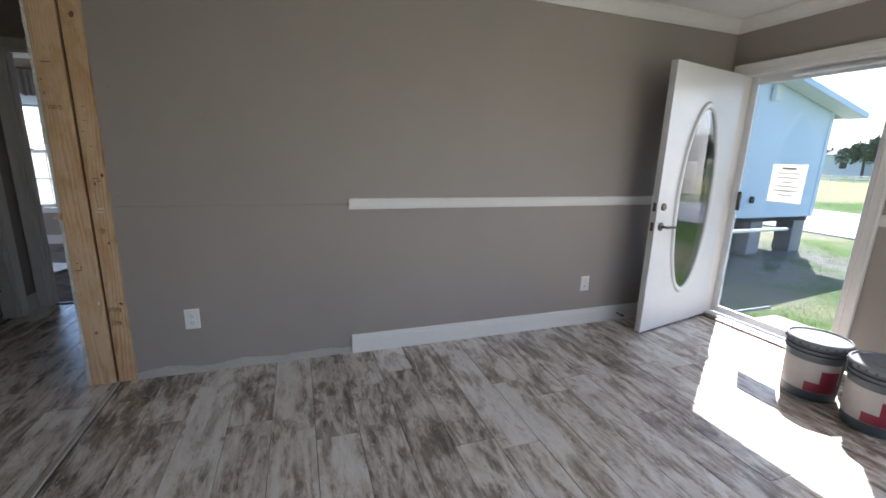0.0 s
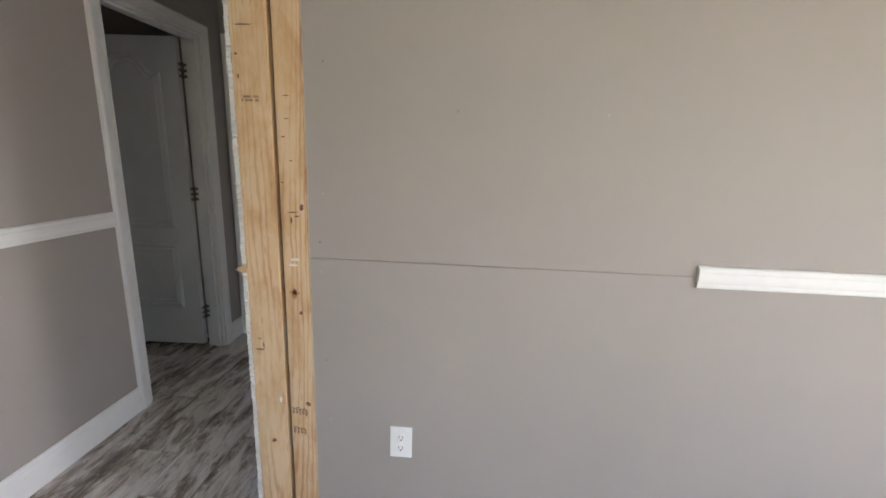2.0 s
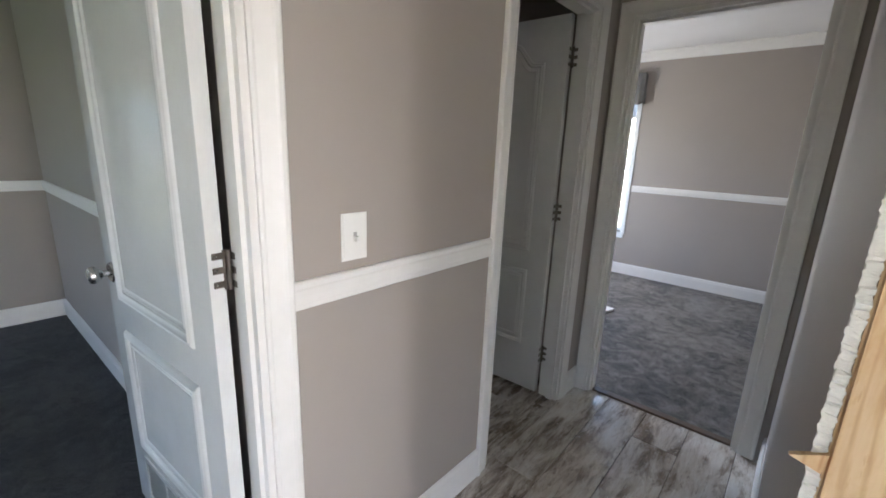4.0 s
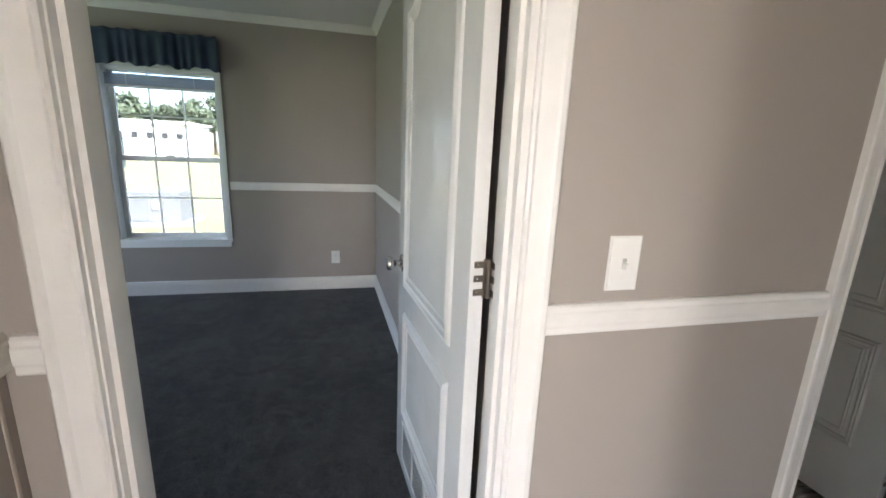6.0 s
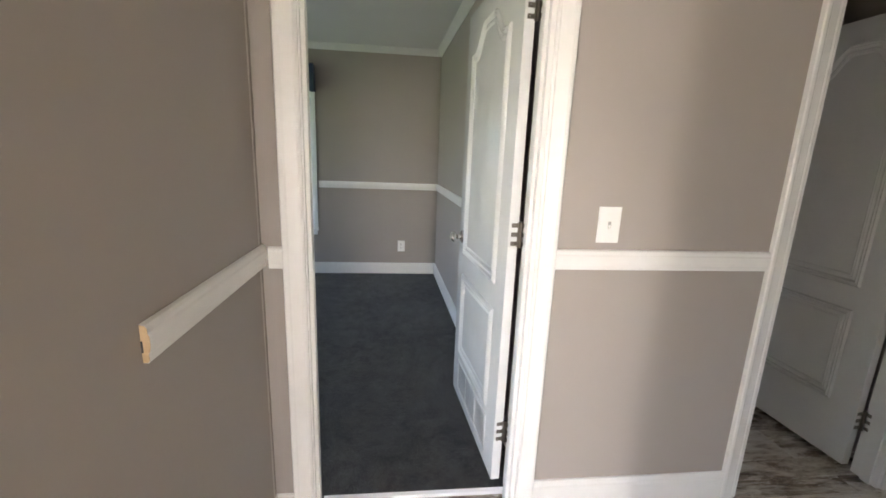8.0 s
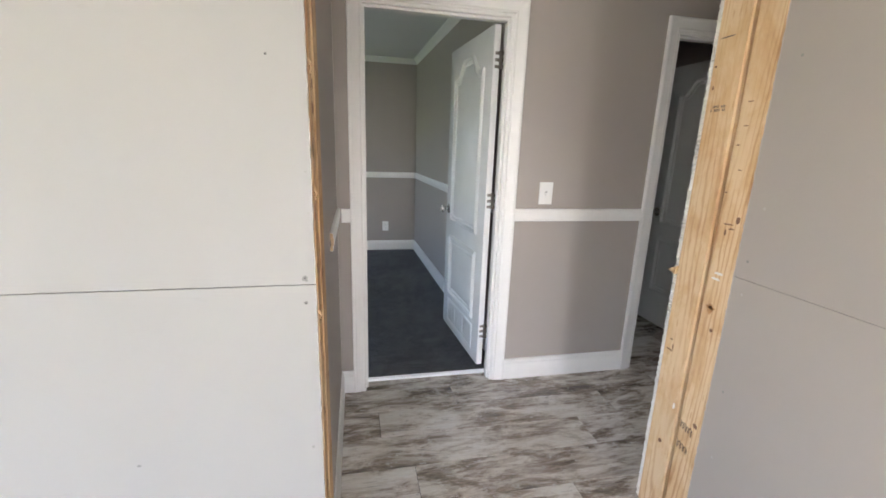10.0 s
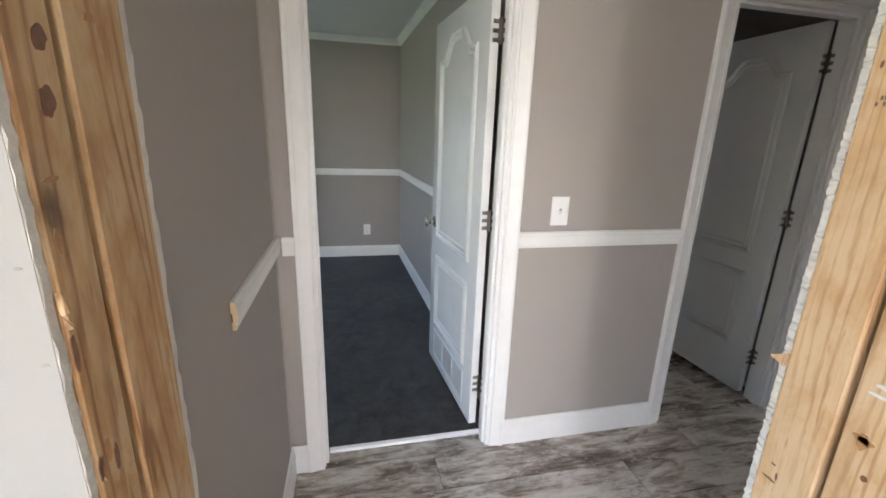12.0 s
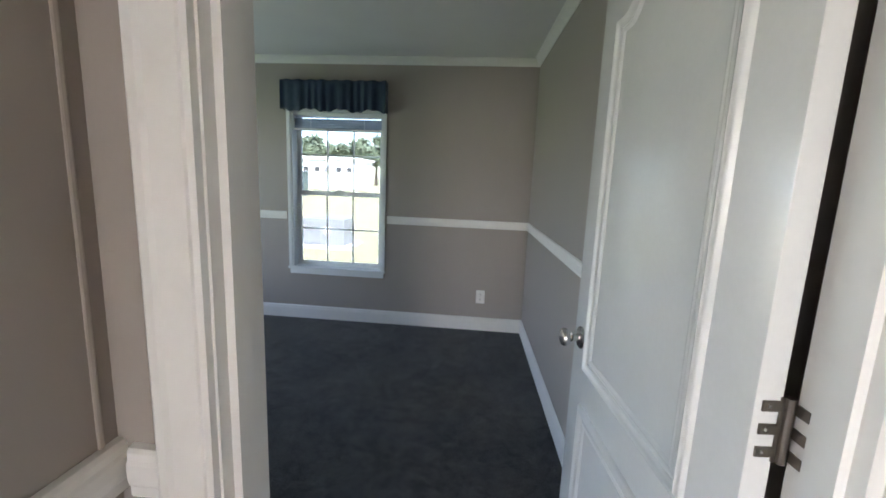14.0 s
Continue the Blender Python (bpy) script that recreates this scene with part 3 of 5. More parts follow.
F = YN - 0.0012
for i, (x, z, ww, hh, mt) in enumerate(((-0.868, 1.126, 0.016, 0.020, KNOT), (-0.897, 1.110, 0.034, 0.005, KNOT), (-0.884, 1.098, 0.022, 0.005, KNOT), (-0.902, 1.085, 0.005, 0.026, KNOT),
        (-0.902, 0.846, 0.018, 0.044, RESIN), (-0.902, 0.850, 0.040, 0.014, RESIN), (-0.884, 0.782, 0.014, 0.012, KNOT), (-0.903, 0.942, 0.030, 0.010, GYPSUM), (-0.896, 0.960, 0.030, 0.011, GYPSUM),
        (-0.872, 0.452, 0.018, 0.020, KNOT), (-1.029, 0.645, 0.034, 0.005, KNOT), (-1.028, 0.684, 0.012, 0.005, KNOT), (-1.016, 0.66, 0.005, 0.022, KNOT), (-0.902, 1.450, 0.018, 0.004, KNOT),
        (-0.903, 1.386, 0.014, 0.004, KNOT), (-0.916, 1.334, 0.013, 0.004, KNOT), (-0.895, 1.265, 0.012, 0.004, KNOT), (-0.925, 1.20, 0.010, 0.004, KNOT), (-1.040, 1.50, 0.005, 0.016, KNOT),
        (-1.043, 1.56, 0.012, 0.006, KNOT), (-0.967, 0.462, 0.012, 0.022, GYPSUM), (-1.000, 0.30, 0.016, 0.02, KNOT), (-0.89, 1.85, 0.024, 0.03, KNOT), (-1.018, 1.637, 0.062, 0.004, STAMP_INK),
        (-0.995, 1.95, 0.06, 0.004, STAMP_INK))):
    blot(wn_, "knot" if mt is KNOT else "wood_mark", x, F, z, ww, hh, mt, seed=i)
for k in range(9):                      # worn lumber stamp, two short rows of bars
    for r in range(2):
        if (k * 7 + r * 3) % 5:
            part("stamp_bar", boxes((-1.034 + k * 0.0058, -1.0305 + k * 0.0058, F - 0.0006, F + 0.0006, 1.441 - r * 0.010, 1.448 - r * 0.010)), STAMP_INK, wn_)


def scribble(parent, x, z, width, height, loops, seed):
    """Handwriting that cannot be read: a running pen line."""
    rnd = random.Random(seed)
    pts = []
    n = loops * 9
    for i in range(n):
        a = i / 9 * math.tau
        pts.append((x + width * i / n + math.sin(a) * width / loops * 0.45, F - 0.0004, z - 0.12 * width * i / n + math.cos(a) * height / 2 * rnd.uniform(0.5, 1.0)))
    part("pen_scribble", tube(bmesh.new(), pts, 0.0011, 4), PENCIL, parent)


scribble(wn_, -0.930, 0.425, 0.055, 0.030, 5, 1)
scribble(wn_, -0.930, 0.350, 0.050, 0.030, 4, 2)

ws = setting("wall_divider_south", boxes((-1.056, -0.864, -3.5, 1.302, 0, HALL_C)), SHADOW_GAP, "cut partition end with bare studs and cream drywall", "wall")
part("drywall_sheet", boxes((-0.862, XN, -3.5, 1.345, 0, 0.9830)), DRYWALL, ws, "unpainted cream drywall")
part("drywall_sheet", boxes((-0.862, XN, -3.5, 1.345, 0.9852, MAIN_C)), DRYWALL, ws, "unpainted cream drywall")
stud(ws, -0.930, -0.863, 1.311, 1.349, True)
stud(ws, -1.057, -0.938, 1.312, 1.352, True)
part("torn_gypsum_edge", torn_edge(bmesh.new(), 1.346, -1.076, -1.0585, 0.0, MAIN_C, 1, 12, step=0.017, size=0.005, along="y"), GYPSUM, ws, "frayed white gypsum edge")
part("torn_gypsum_edge", torn_edge(bmesh.new(), 1.345, -0.8625, -0.851, 0.0, MAIN_C, 1, 13, step=0.014, size=0.0018, along="y"), GYPSUM, ws, "frayed white gypsum edge")
for i, (y, z, ww, hh) in enumerate(((1.268, 1.470, 0.008, 0.006), (1.322, 1.000, 0.013, 0.016), (1.326, 0.994, 0.007, 0.006), (1.322, 0.940, 0.010, 0.011), (1.336, 1.15, 0.007, 0.004), (1.334, 1.24, 0.008, 0.003), (1.323, 0.55, 0.010, 0.010), (1.313, 1.80, 0.009, 0.008), (0.93, 0.55, 0.009, 0.009))):
    blot(ws, "screw_smudge", XN, y, z, ww, hh, SMUDGE, "x", i, 0.0004)
    if i in (0, 1, 3):
        part("screw", lathe(bmesh.new(), [(0.0026, 0), (0.0024, 0.0008), (0.0010, 0.0009)], 10, pose(XN, y, z, 0, 90, 0)), SCREW, ws)

SF = 1.3488
for i, (x, z, ww, hh, mt) in enumerate(((-0.908, 1.427, 0.020, 0.026, KNOT), (-0.902, 1.375, 0.022, 0.034, KNOT), (-0.885, 1.310, 0.028, 0.006, RESIN), (-0.878, 1.255, 0.010, 0.028, RESIN),
        (-0.896, 1.012, 0.008, 0.040, KNOT), (-0.884, 1.030, 0.010, 0.036, RESIN), (-0.872, 1.018, 0.009, 0.030, RESIN), (-0.900, 0.62, 0.018, 0.022, KNOT), (-0.89, 0.40, 0.012, 0.020, KNOT),
        (-0.892, 1.62, 0.016, 0.022, KNOT), (-0.905, 1.80, 0.010, 0.030, RESIN))):
    blot(ws, "knot" if mt is KNOT else "wood_mark", x, SF, z, ww, hh, mt, seed=i + 40, side=1)
for i, (x, z, ww, hh, mt) in enumerate(((-0.985, 1.46, 0.020, 0.014, RESIN), (-1.010, 0.66, 0.014, 0.020, KNOT), (-0.975, 0.45, 0.010, 0.030, RESIN))):
    blot(ws, "knot" if mt is KNOT else "wood_mark", x, SF + 0.0032, z, ww, hh, mt, seed=i + 60, side=1)
for i, (z, ln) in enumerate(((1.455, 0.026), (1.195, 0.034), (0.905, 0.020))):
    bm = bmesh.new()
    tube(bm, [(-0.866, SF - 0.001, z + ln / 2), (-0.858, SF + 0.006, z), (-0.866, SF + 0.002, z - ln / 2)], 0.0034, 5)
    part("splinter", bm, PINE, ws)
for i, (z, hh) in enumerate(((1.150, 0.050), (1.02, 0.030), (0.82, 0.035))):
    blot(ws, "chipped_edge", -0.868, SF, z, 0.008, hh, KNOT, seed=i + 80, side=1)

# ---------------------------------------------------------------- hall
setting("wall_hall_south", boxes((HX, -1.077, HS - 0.09, HS - 0.0005, 0, HALL_C)), GREIGE, "greige hall wall with a thin upright seam strip", "wall")
bm = bmesh.new()
prism(bm, [(0, 0), (0.0, 0.008), (0.0012, 0.008), (0.002, 0.006), (0.002, 0.002), (0.0012, 0)], (-1.9320, HS, 0.124), (-1.9320, HS, HALL_C), (0, 1, 0), (1, 0, 0))
tagged(link_mesh("seam_strip", bm, BATTEN), "narrow greige batten over a wall seam", "trim", kind="structure")
D1A, D1B = 1.474, 2.193
D2A, D2B = 3.082, 3.755
WT = 0.10
STUB = 0.004                    # the short piece of wall south of the first doorway stands forward by this
w = setting("wall_hall_west", boxes((HX - WT, HX, D1A - 0.066, D1A, 0, HALL_C), (HX - WT, HX + STUB, HS - 0.09, D1A - 0.066, 0, HALL_C), (HX - WT, HX, D1B, D2A, 0, HALL_C), (HX - WT, HX, D2B, HN + 0.1, 0, HALL_C),
            (HX - WT, HX, D1A, D1B, DOOR_H, HALL_C), (HX - WT, HX, D2A, D2B, DOOR_H, HALL_C)), GREIGE, "greige hall wall with two doorways", "wall")
for a, b in ((D1A, D1B), (D2A, D2B)):
    casing_leg_set(w, (HX, 0, 0), a, b, DOOR_H, (0, 1, 0), (1, 0, 0), 0.0, STUB if a == D1A else 0.0)
    casing_leg_set(w, (HX - WT, 0, 0), a, b, DOOR_H, (0, 1, 0), (-1, 0, 0))
    door_lining(w, "x", HX - WT - 0.001, HX + 0.001, a - (0.0125 if a == D1A else 0.0), b, DOOR_H, 0.016, (HX - 0.055, HX - 0.020))
D3A, D3B = -1.878, -1.165
w = setting("wall_hall_north", boxes((HX, D3A, HN, HN + 0.1, 0, HALL_C), (D3B, 0.2, HN, HN + 0.1, 0, HALL_C), (D3A, D3B, HN, HN + 0.1, DOOR_H, HALL_C)), GREIGE, "greige wall at the end of the hall", "wall")
casing_leg_set(w, (0, HN, 0), D3A, D3B, DOOR_H, (1, 0, 0), (0, -1, 0))
door_lining(w, "y", HN - 0.001, HN + 0.101, D3A, D3B, DOOR_H, 0.016, (HN + 0.02, HN + 0.055))
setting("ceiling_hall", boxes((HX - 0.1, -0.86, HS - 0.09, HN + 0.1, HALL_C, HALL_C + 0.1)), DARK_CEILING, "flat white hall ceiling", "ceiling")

bm = bmesh.new()
prism(bm, BASE_PROFILE, (HX, HS, 0), (-1.080, HS, 0), (0, 1, 0))
prism(bm, BASE_PROFILE, (HX + STUB, HS, 0), (HX + STUB, D1A - 0.064, 0), (1, 0, 0))
prism(bm, BASE_PROFILE, (HX, D1B + 0.064, 0), (HX, D2A - 0.064, 0), (1, 0, 0))
prism(bm, BASE_PROFILE, (-1.0715, YN + 0.02, 0), (-1.0715, HN, 0), (-1, 0, 0))
prism(bm, BASE_PROFILE, (HX, D2B + 0.064, 0), (HX, HN, 0), (1, 0, 0))
tagged(link_mesh("baseboard_hall", bm, TRIM), "white moulded hall baseboard", "baseboard", kind="structure")
bm = bmesh.new()
prism(bm, RAIL_PROFILE, (HX, D1B + 0.064, 0.933), (HX, D2A - 0.064, 0.933), (1, 0, 0))
prism(bm, RAIL_PROFILE, (HX + STUB, HS + 0.02, 0.930), (HX + STUB, D1A - 0.064, 0.930), (1, 0, 0))
tagged(link_mesh("chair_rail_hall", bm, TRIM), "white chair rail along the hall", "trim", kind="structure")
bm = bmesh.new()
prism(bm, RAIL_PROFILE, (HX, HS, 0.936), (-1.352, HS, 0.936), (0, 1, 0))
cut = tagged(link_mesh("chair_rail_cut", bm, TRIM), "white chair rail sawn off, with a raw wooden end", "trim", kind="structure")
bm = bmesh.new()
prism(bm, [(p * 0.96 + 0.0003, q * 0.96 + 0.0013) for p, q in RAIL_PROFILE], (-1.352, HS, 0.936), (-1.3505, HS, 0.936), (0, 1, 0))
part("raw_end", bm, RAW_WOOD, cut, "raw sawn wood")
# thin dark plate paints the shade of a gap behind the rail
part("end_gap", boxes((-1.3506, -1.3498, HS + 0.0005, HS + 0.003, 0.955, 0.975)), SLOT, cut)

bm = bmesh.new()
prism(bm, [(-0.004, 0), (0.014, 0), (0.011, 0.012), (0.001, 0.020)], (HX - 0.088, D1A + 0.016, 0.0), (HX - 0.088, D1B - 0.016, 0.0), (1, 0, 0))
tagged(link_mesh("threshold_bedroom", bm, ALU), "pale metal carpet bar in the doorway", "threshold", kind="structure")
bm = bmesh.new()
prism(bm, [(0, 0), (0.05, 0), (0.044, 0.009), (0.006, 0.009)], (D3A + 0.016, HN + 0.02, 0.0), (D3B - 0.016, HN + 0.02, 0.0), (0, 1, 0))
tagged(link_mesh("threshold_back_room", bm, DARK_WOOD), "dark carpet bar in the doorway", "threshold", kind="structure")
bm = bmesh.new()
prism(bm, [(0, 0), (0.020, 0), (0.018, 0.005), (0.003, 0.005)], (-0.9500, HS + 0.006, 0.0005), (-0.9500, YN - 0.02, 0.0005), (1, 0, 0))
tagged(link_mesh("floor_transition", bm, STRIP), "pale worn floor strip between hall and living room", "trim", kind="structure")
# solid near-black filler gives the open joint its shade
tagged(link_mesh("floor_gap", boxes((-0.9288, -0.9217, -3.5, YN + 0.012, -0.05, -0.012)), SLOT), "near-black strip put in for the shade in the gap between two floors", "floor", kind="structure")

# ---------------------------------------------------------------- bedroom behind the first doorway
BY0 = -1.60
NW0, NW1 = (HX - WT, 2.262), (BX, 2.158)      # bedroom's north wall, slightly out of square
WY0, WY1, WZ0, WZ1 = 0.092, 0.904, 0.482, 1.86
w = setting("wall_bedroom_west", boxes((BX - 0.13, BX, BY0, WY0, 0, BED_C), (BX - 0.13, BX, WY1, 2.4, 0, BED_C), (BX - 0.13, BX, WY0, WY1, 0, WZ0), (BX - 0.13, BX, WY0, WY1, WZ1, BED_C)), GREIGE, "greige bedroom wall with a window", "wall")
bm = bmesh.new()
prism(bm, [(0, 0), (0.1, 0), (0.1, BED_C), (0, BED_C)], (*NW0, 0), (*NW1, 0), (0.043, 1, 0))
setting("wall_bedroom_north", bm, GREIGE, "greige bedroom side wall", "wall")
# unseen wall, its opening assumed for the added bedroom fill lamp
setting("wall_bedroom_south", boxes((BX, -4.4, BY0 - 0.1, BY0, 0, BED_C), (-3.4, HX - WT, BY0 - 0.1, BY0, 0, BED_C), (-4.4, -3.4, BY0 - 0.1, BY0, 0, 0.5), (-4.4, -3.4, BY0 - 0.1, BY0, 1.9, BED_C)), GREIGE, "plain greige bedroom wall", "wall")
setting("wall_bedroom_east", boxes((HX - WT, HX - WT + 0.09, BY0, HS - 0.09, 0, BED_C)), GREIGE, "plain greige bedroom wall", "wall")
setting("ceiling_bedroom", boxes((BX - 0.13, HX - WT + 0.01, BY0 - 0.1, 2.45, BED_C, BED_C + 0.1)), CEILING, "flat white bedroom ceiling", "ceiling")
nd = Vector((NW1[0] - NW0[0], NW1[1] - NW0[1], 0)).normalized()
nout = Vector((nd.y, -nd.x, 0)) if nd.y * 0 - nd.x < 0 else Vector((-nd.y, nd.x, 0))
for nm, prof, z, cat in (("baseboard_bedroom", BASE_PROFILE, 0.016, "baseboard"), ("chair_rail_bedroom", RAIL_PROFILE, 0.925, "trim"), ("crown_moulding_bedroom", [(p * 0.65, q * 0.65) for p, q in CROWN_PROFILE], BED_C - 0.0553, "trim")):
    bm = bmesh.new()
    prism(bm, prof, (*NW0, z), (*NW1, z), nout)
    spans = ((BY0, WY0 - 0.045), (WY1 + 0.045, NW1[1])) if nm.startswith("chair") else ((BY0, NW1[1]),)
    for a, b in spans:
        prism(bm, prof, (BX, a, z), (BX, b, z), (1, 0, 0))
    if not nm.startswith("chair"):
        prism(bm, prof, (BX, BY0, z), (HX - WT, BY0, z), (0, 1, 0))
    tagged(link_mesh(nm, bm, TRIM), "white moulding along the bedroom walls", cat, kind="structure")
setting("floor_bedroom_carpet", boxes((BX - 0.12, HX - 0.088, BY0 - 0.05, 2.4, -0.05, 0.022)), CARPET, "charcoal grey cut-pile carpet", "carpet")


def sash_window(name, label, x_face, a, b, z0, z1, axis, out, pane_glass):
    """A white double-hung window with grids in an opening from a to b; out is the sign of outdoors along the wall's normal."""
    th = thing(name, label, "window", kind="structure")
    d = 0.085

    def slab(nm, s0, s1, e0, e1, h0, h1, material=VINYL, parent=th):
        lo, hi = sorted((x_face + out * e0, x_face + out * e1))
        r = (lo, hi, s0, s1, h0, h1) if axis == "x" else (s0, s1, lo, hi, h0, h1)
        return part(nm, boxes(r), material, parent)

    slab("reveal", a - 0.001, a + 0.014, 0.0, 0.13, z0, z1)
    slab("reveal", b - 0.014, b + 0.001, 0.0, 0.13, z0, z1)
    slab("reveal", a + 0.014, b - 0.014, 0.0, 0.13, z1 - 0.014, z1)
    slab("window_sill", a - 0.035, b + 0.035, -0.022, 0.13, z0, z0 + 0.02)
    slab("apron", a - 0.02, b + 0.02, -0.010, 0.0, z0 - 0.045, z0)
    slab("trim_side", a - 0.030, a, -0.008, 0.0, z0 + 0.02, z1 + 0.03)
    slab("trim_side", b, b + 0.030, -0.008, 0.0, z0 + 0.02, z1 + 0.03)
    slab("trim_head", a, b, -0.008, 0.0, z1, z1 + 0.03)
    mid = z0 + 0.02 + (z1 - z0) * 0.476
    ia, ib = a + 0.014, b - 0.014
    for nm, h0, h1, e in (("lower_sash", z0 + 0.02, mid + 0.02, d), ("upper_sash", mid - 0.02, z1 - 0.014, d + 0.022)):
        fr = slab(nm, ia, ia + 0.035, e, e + 0.02, h0, h1)
        slab("stile", ib - 0.035, ib, e, e + 0.02, h0, h1, parent=fr)
        slab("rail", ia + 0.035, ib - 0.035, e, e + 0.02, h0, h0 + 0.038, parent=fr)
        slab("rail", ia + 0.035, ib - 0.035, e, e + 0.02, h1 - 0.036, h1, parent=fr)
        gw = (ib - ia - 0.07) / 3
        for k in (1, 2):
            slab("grid_bar", ia + 0.035 + gw * k - 0.006, ia + 0.035 + gw * k + 0.006, e + 0.006, e + 0.014, h0 + 0.038, h1 - 0.036, parent=fr)
        hm = (h0 + h1) / 2
        for k in range(3):
            slab("grid_bar", ia + 0.041 + gw * k, ia + 0.029 + gw * (k + 1), e + 0.006, e + 0.014, hm - 0.006, hm + 0.006, parent=fr)
        pane = slab("pane", ia + 0.034, ib - 0.034, e + 0.015, e + 0.018, h0 + 0.037, h1 - 0.035, pane_glass, fr)
        pane.visible_shadow = False
    lo = slab("sash_lock", (a + b) / 2 - 0.03, (a + b) / 2 + 0.03, d - 0.012, d, mid + 0.02, mid + 0.034, ALU)
    return th


def raised_blind(name, x_face, a, b, z0, z1, axis, out):
    th = thing(name, "horizontal blind drawn up under a valance, slats coloured blue-grey as if backlit", "blind")

    def slab(nm, s0, s1, e0, e1, h0, h1):
        lo, hi = sorted((x_face + out * e0, x_face + out * e1))
        r = (lo, hi, s0, s1, h0, h1) if axis == "x" else (s0, s1, lo, hi, h0, h1)
        return part(nm, boxes(r), VINYL, th)

    slab("head_rail", a, b, 0.03, 0.07, z1 - 0.03, z1)
    n = int((z1 - 0.03 - z0 - 0.02) / 0.022)
    for k in range(n):
        z = z0 + 0.024 + k * 0.022
        bm = bmesh.new()
        p = (x_face + out * 0.05, a + 0.004, z) if axis == "x" else (a + 0.004, x_face + out * 0.05, z)
        q = (x_face + out * 0.05, b - 0.004, z) if axis == "x" else (b - 0.004, x_face + out * 0.05, z)
        u = (out, 0, 0) if axis == "x" else (0, out, 0)
        prism(bm, [(-0.009, 0.0085), (-0.008, 0.0105), (0.009, -0.0075), (0.008, -0.0095)], p, q, u)
        part("slat", bm, BLIND, th)
    slab("bottom_rail", a + 0.002, b - 0.002, 0.030, 0.070, z0, z0 + 0.018)
    for s in (0.2, 0.8):
        slab("cord", a + (b - a) * s, a + (b - a) * s + 0.003, 0.026, 0.029, z0 + 0.01, z1 - 0.03)
    return th


def valance(name, label, material, x_face, a, b, z0, z1, axis, out):
    """A short gathered curtain on a rod, with returns to the wall."""
    th = thing(name, label, "curtain")
    bm = bmesh.new()
    n = 150
    depth = 0.075
    total = (b - a) + 2 * depth
    rows = []
    for j in range(9):
        f = j / 8
        z = z1 - (z1 - z0) * f
        row = []
        for i in range(n + 1):
            s = total * i / n
            wave = (0.002 + 0.0045 * f) * math.sin(s * 88 + 1.5 * math.sin(s * 17)) + 0.005 * math.sin(s * 31 + 1)
            zz = z + (0.012 * math.sin(s * 24) + 0.006 * math.sin(s * 71)) * (f ** 3) + (0.004 * math.sin(s * 60) if j == 0 else 0)
            if s < depth:
                e, q = s, a + wave * 0.4
            elif s > total - depth:
                e, q = total - s, b + wave * 0.4
            else:
                e, q = depth + wave, a + s - depth
            p = (x_face - out * e, q, zz) if axis == "x" else (q, x_face - out * e, zz)
            row.append(bm.verts.new(p))
        rows.append(row)
    for p, q in zip(rows, rows[1:]):
        for i in range(n):
            bm.faces.new((p[i], p[i + 1], q[i + 1], q[i]))
    cl = part("cloth", bm, material, th, smooth=True)
    mod = cl.modifiers.new("thickness", "SOLIDIFY")
    mod.thickness = 0.0025
    e = x_face - out * 0.040
    pts = [(e, a + 0.01, z1 - 0.03), (e, b - 0.01, z1 - 0.03)] if axis == "x" else [(a + 0.01, e, z1 - 0.03), (b - 0.01, e, z1 - 0.03)]
    part("rod", tube(bmesh.new(), pts, 0.007, 8), ALU, th)
    return th


sash_window("window_bedroom", "white double-hung bedroom window with grid bars", BX, WY0, WY1, WZ0, WZ1, "x", -1, VIEW_DIM_GLASS)
raised_blind("window_blind", BX, WY0 + 0.016, WY1 - 0.016, 1.692, WZ1 - 0.016, "x", -1)
valance("window_valance", "navy blue gathered valance over the bedroom window", BLUE_CLOTH, BX, WY0 - 0.05, WY1 + 0.035, 1.845, 2.085, "x", -1)

# ---------------------------------------------------------------- small room behind the second doorway, back room behind the third
setting("wall_bath", boxes((-3.55, -3.45, 2.45, 4.07, 0, HALL_C), (-3.45, HX - WT, 2.45, 2.5, 0, HALL_C), (-3.45, HX - WT, 3.90, 3.97, 0, HALL_C)), GREIGE, "plain greige walls of a small dark room", "wall")
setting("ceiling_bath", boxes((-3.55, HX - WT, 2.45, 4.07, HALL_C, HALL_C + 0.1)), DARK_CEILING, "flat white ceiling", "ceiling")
RY, RX0, RX1 = 6.58, -4.2, 0.1
QX0, QX1 = -3.52, -2.62
w = setting("wall_back_north", boxes((RX0, QX0, RY, RY + 0.13, 0, HALL_C), (QX1, RX1, RY, RY + 0.13, 0, HALL_C), (QX0, QX1, RY, RY + 0.13, 0, 0.475), (QX0, QX1, RY, RY + 0.13, 1.92, HALL_C)), GREIGE, "greige back room wall with a window", "wall")
# west opening assumed for the added back room fill lamp
setting("wall_back_sides", boxes((RX0 - 0.1, RX0, 4.07, 4.8, 0, HALL_C), (RX0 - 0.1, RX0, 5.8, RY, 0, HALL_C), (RX0 - 0.1, RX0, 4.8, 5.8, 0, 0.5), (RX0 - 0.1, RX0, 4.8, 5.8, 1.9, HALL_C),
        (RX1, RX1 + 0.1, 3.97, RY, 0, HALL_C), (RX0, HX - WT, 4.0, 4.07, 0, HALL_C)), GREIGE, "plain greige back room walls", "wall")
setting("ceiling_back", boxes((RX0 - 0.1, RX1 + 0.1, 4.07, RY + 0.13, HALL_C, HALL_C + 0.1)), CEILING, "flat white back room ceiling", "ceiling")
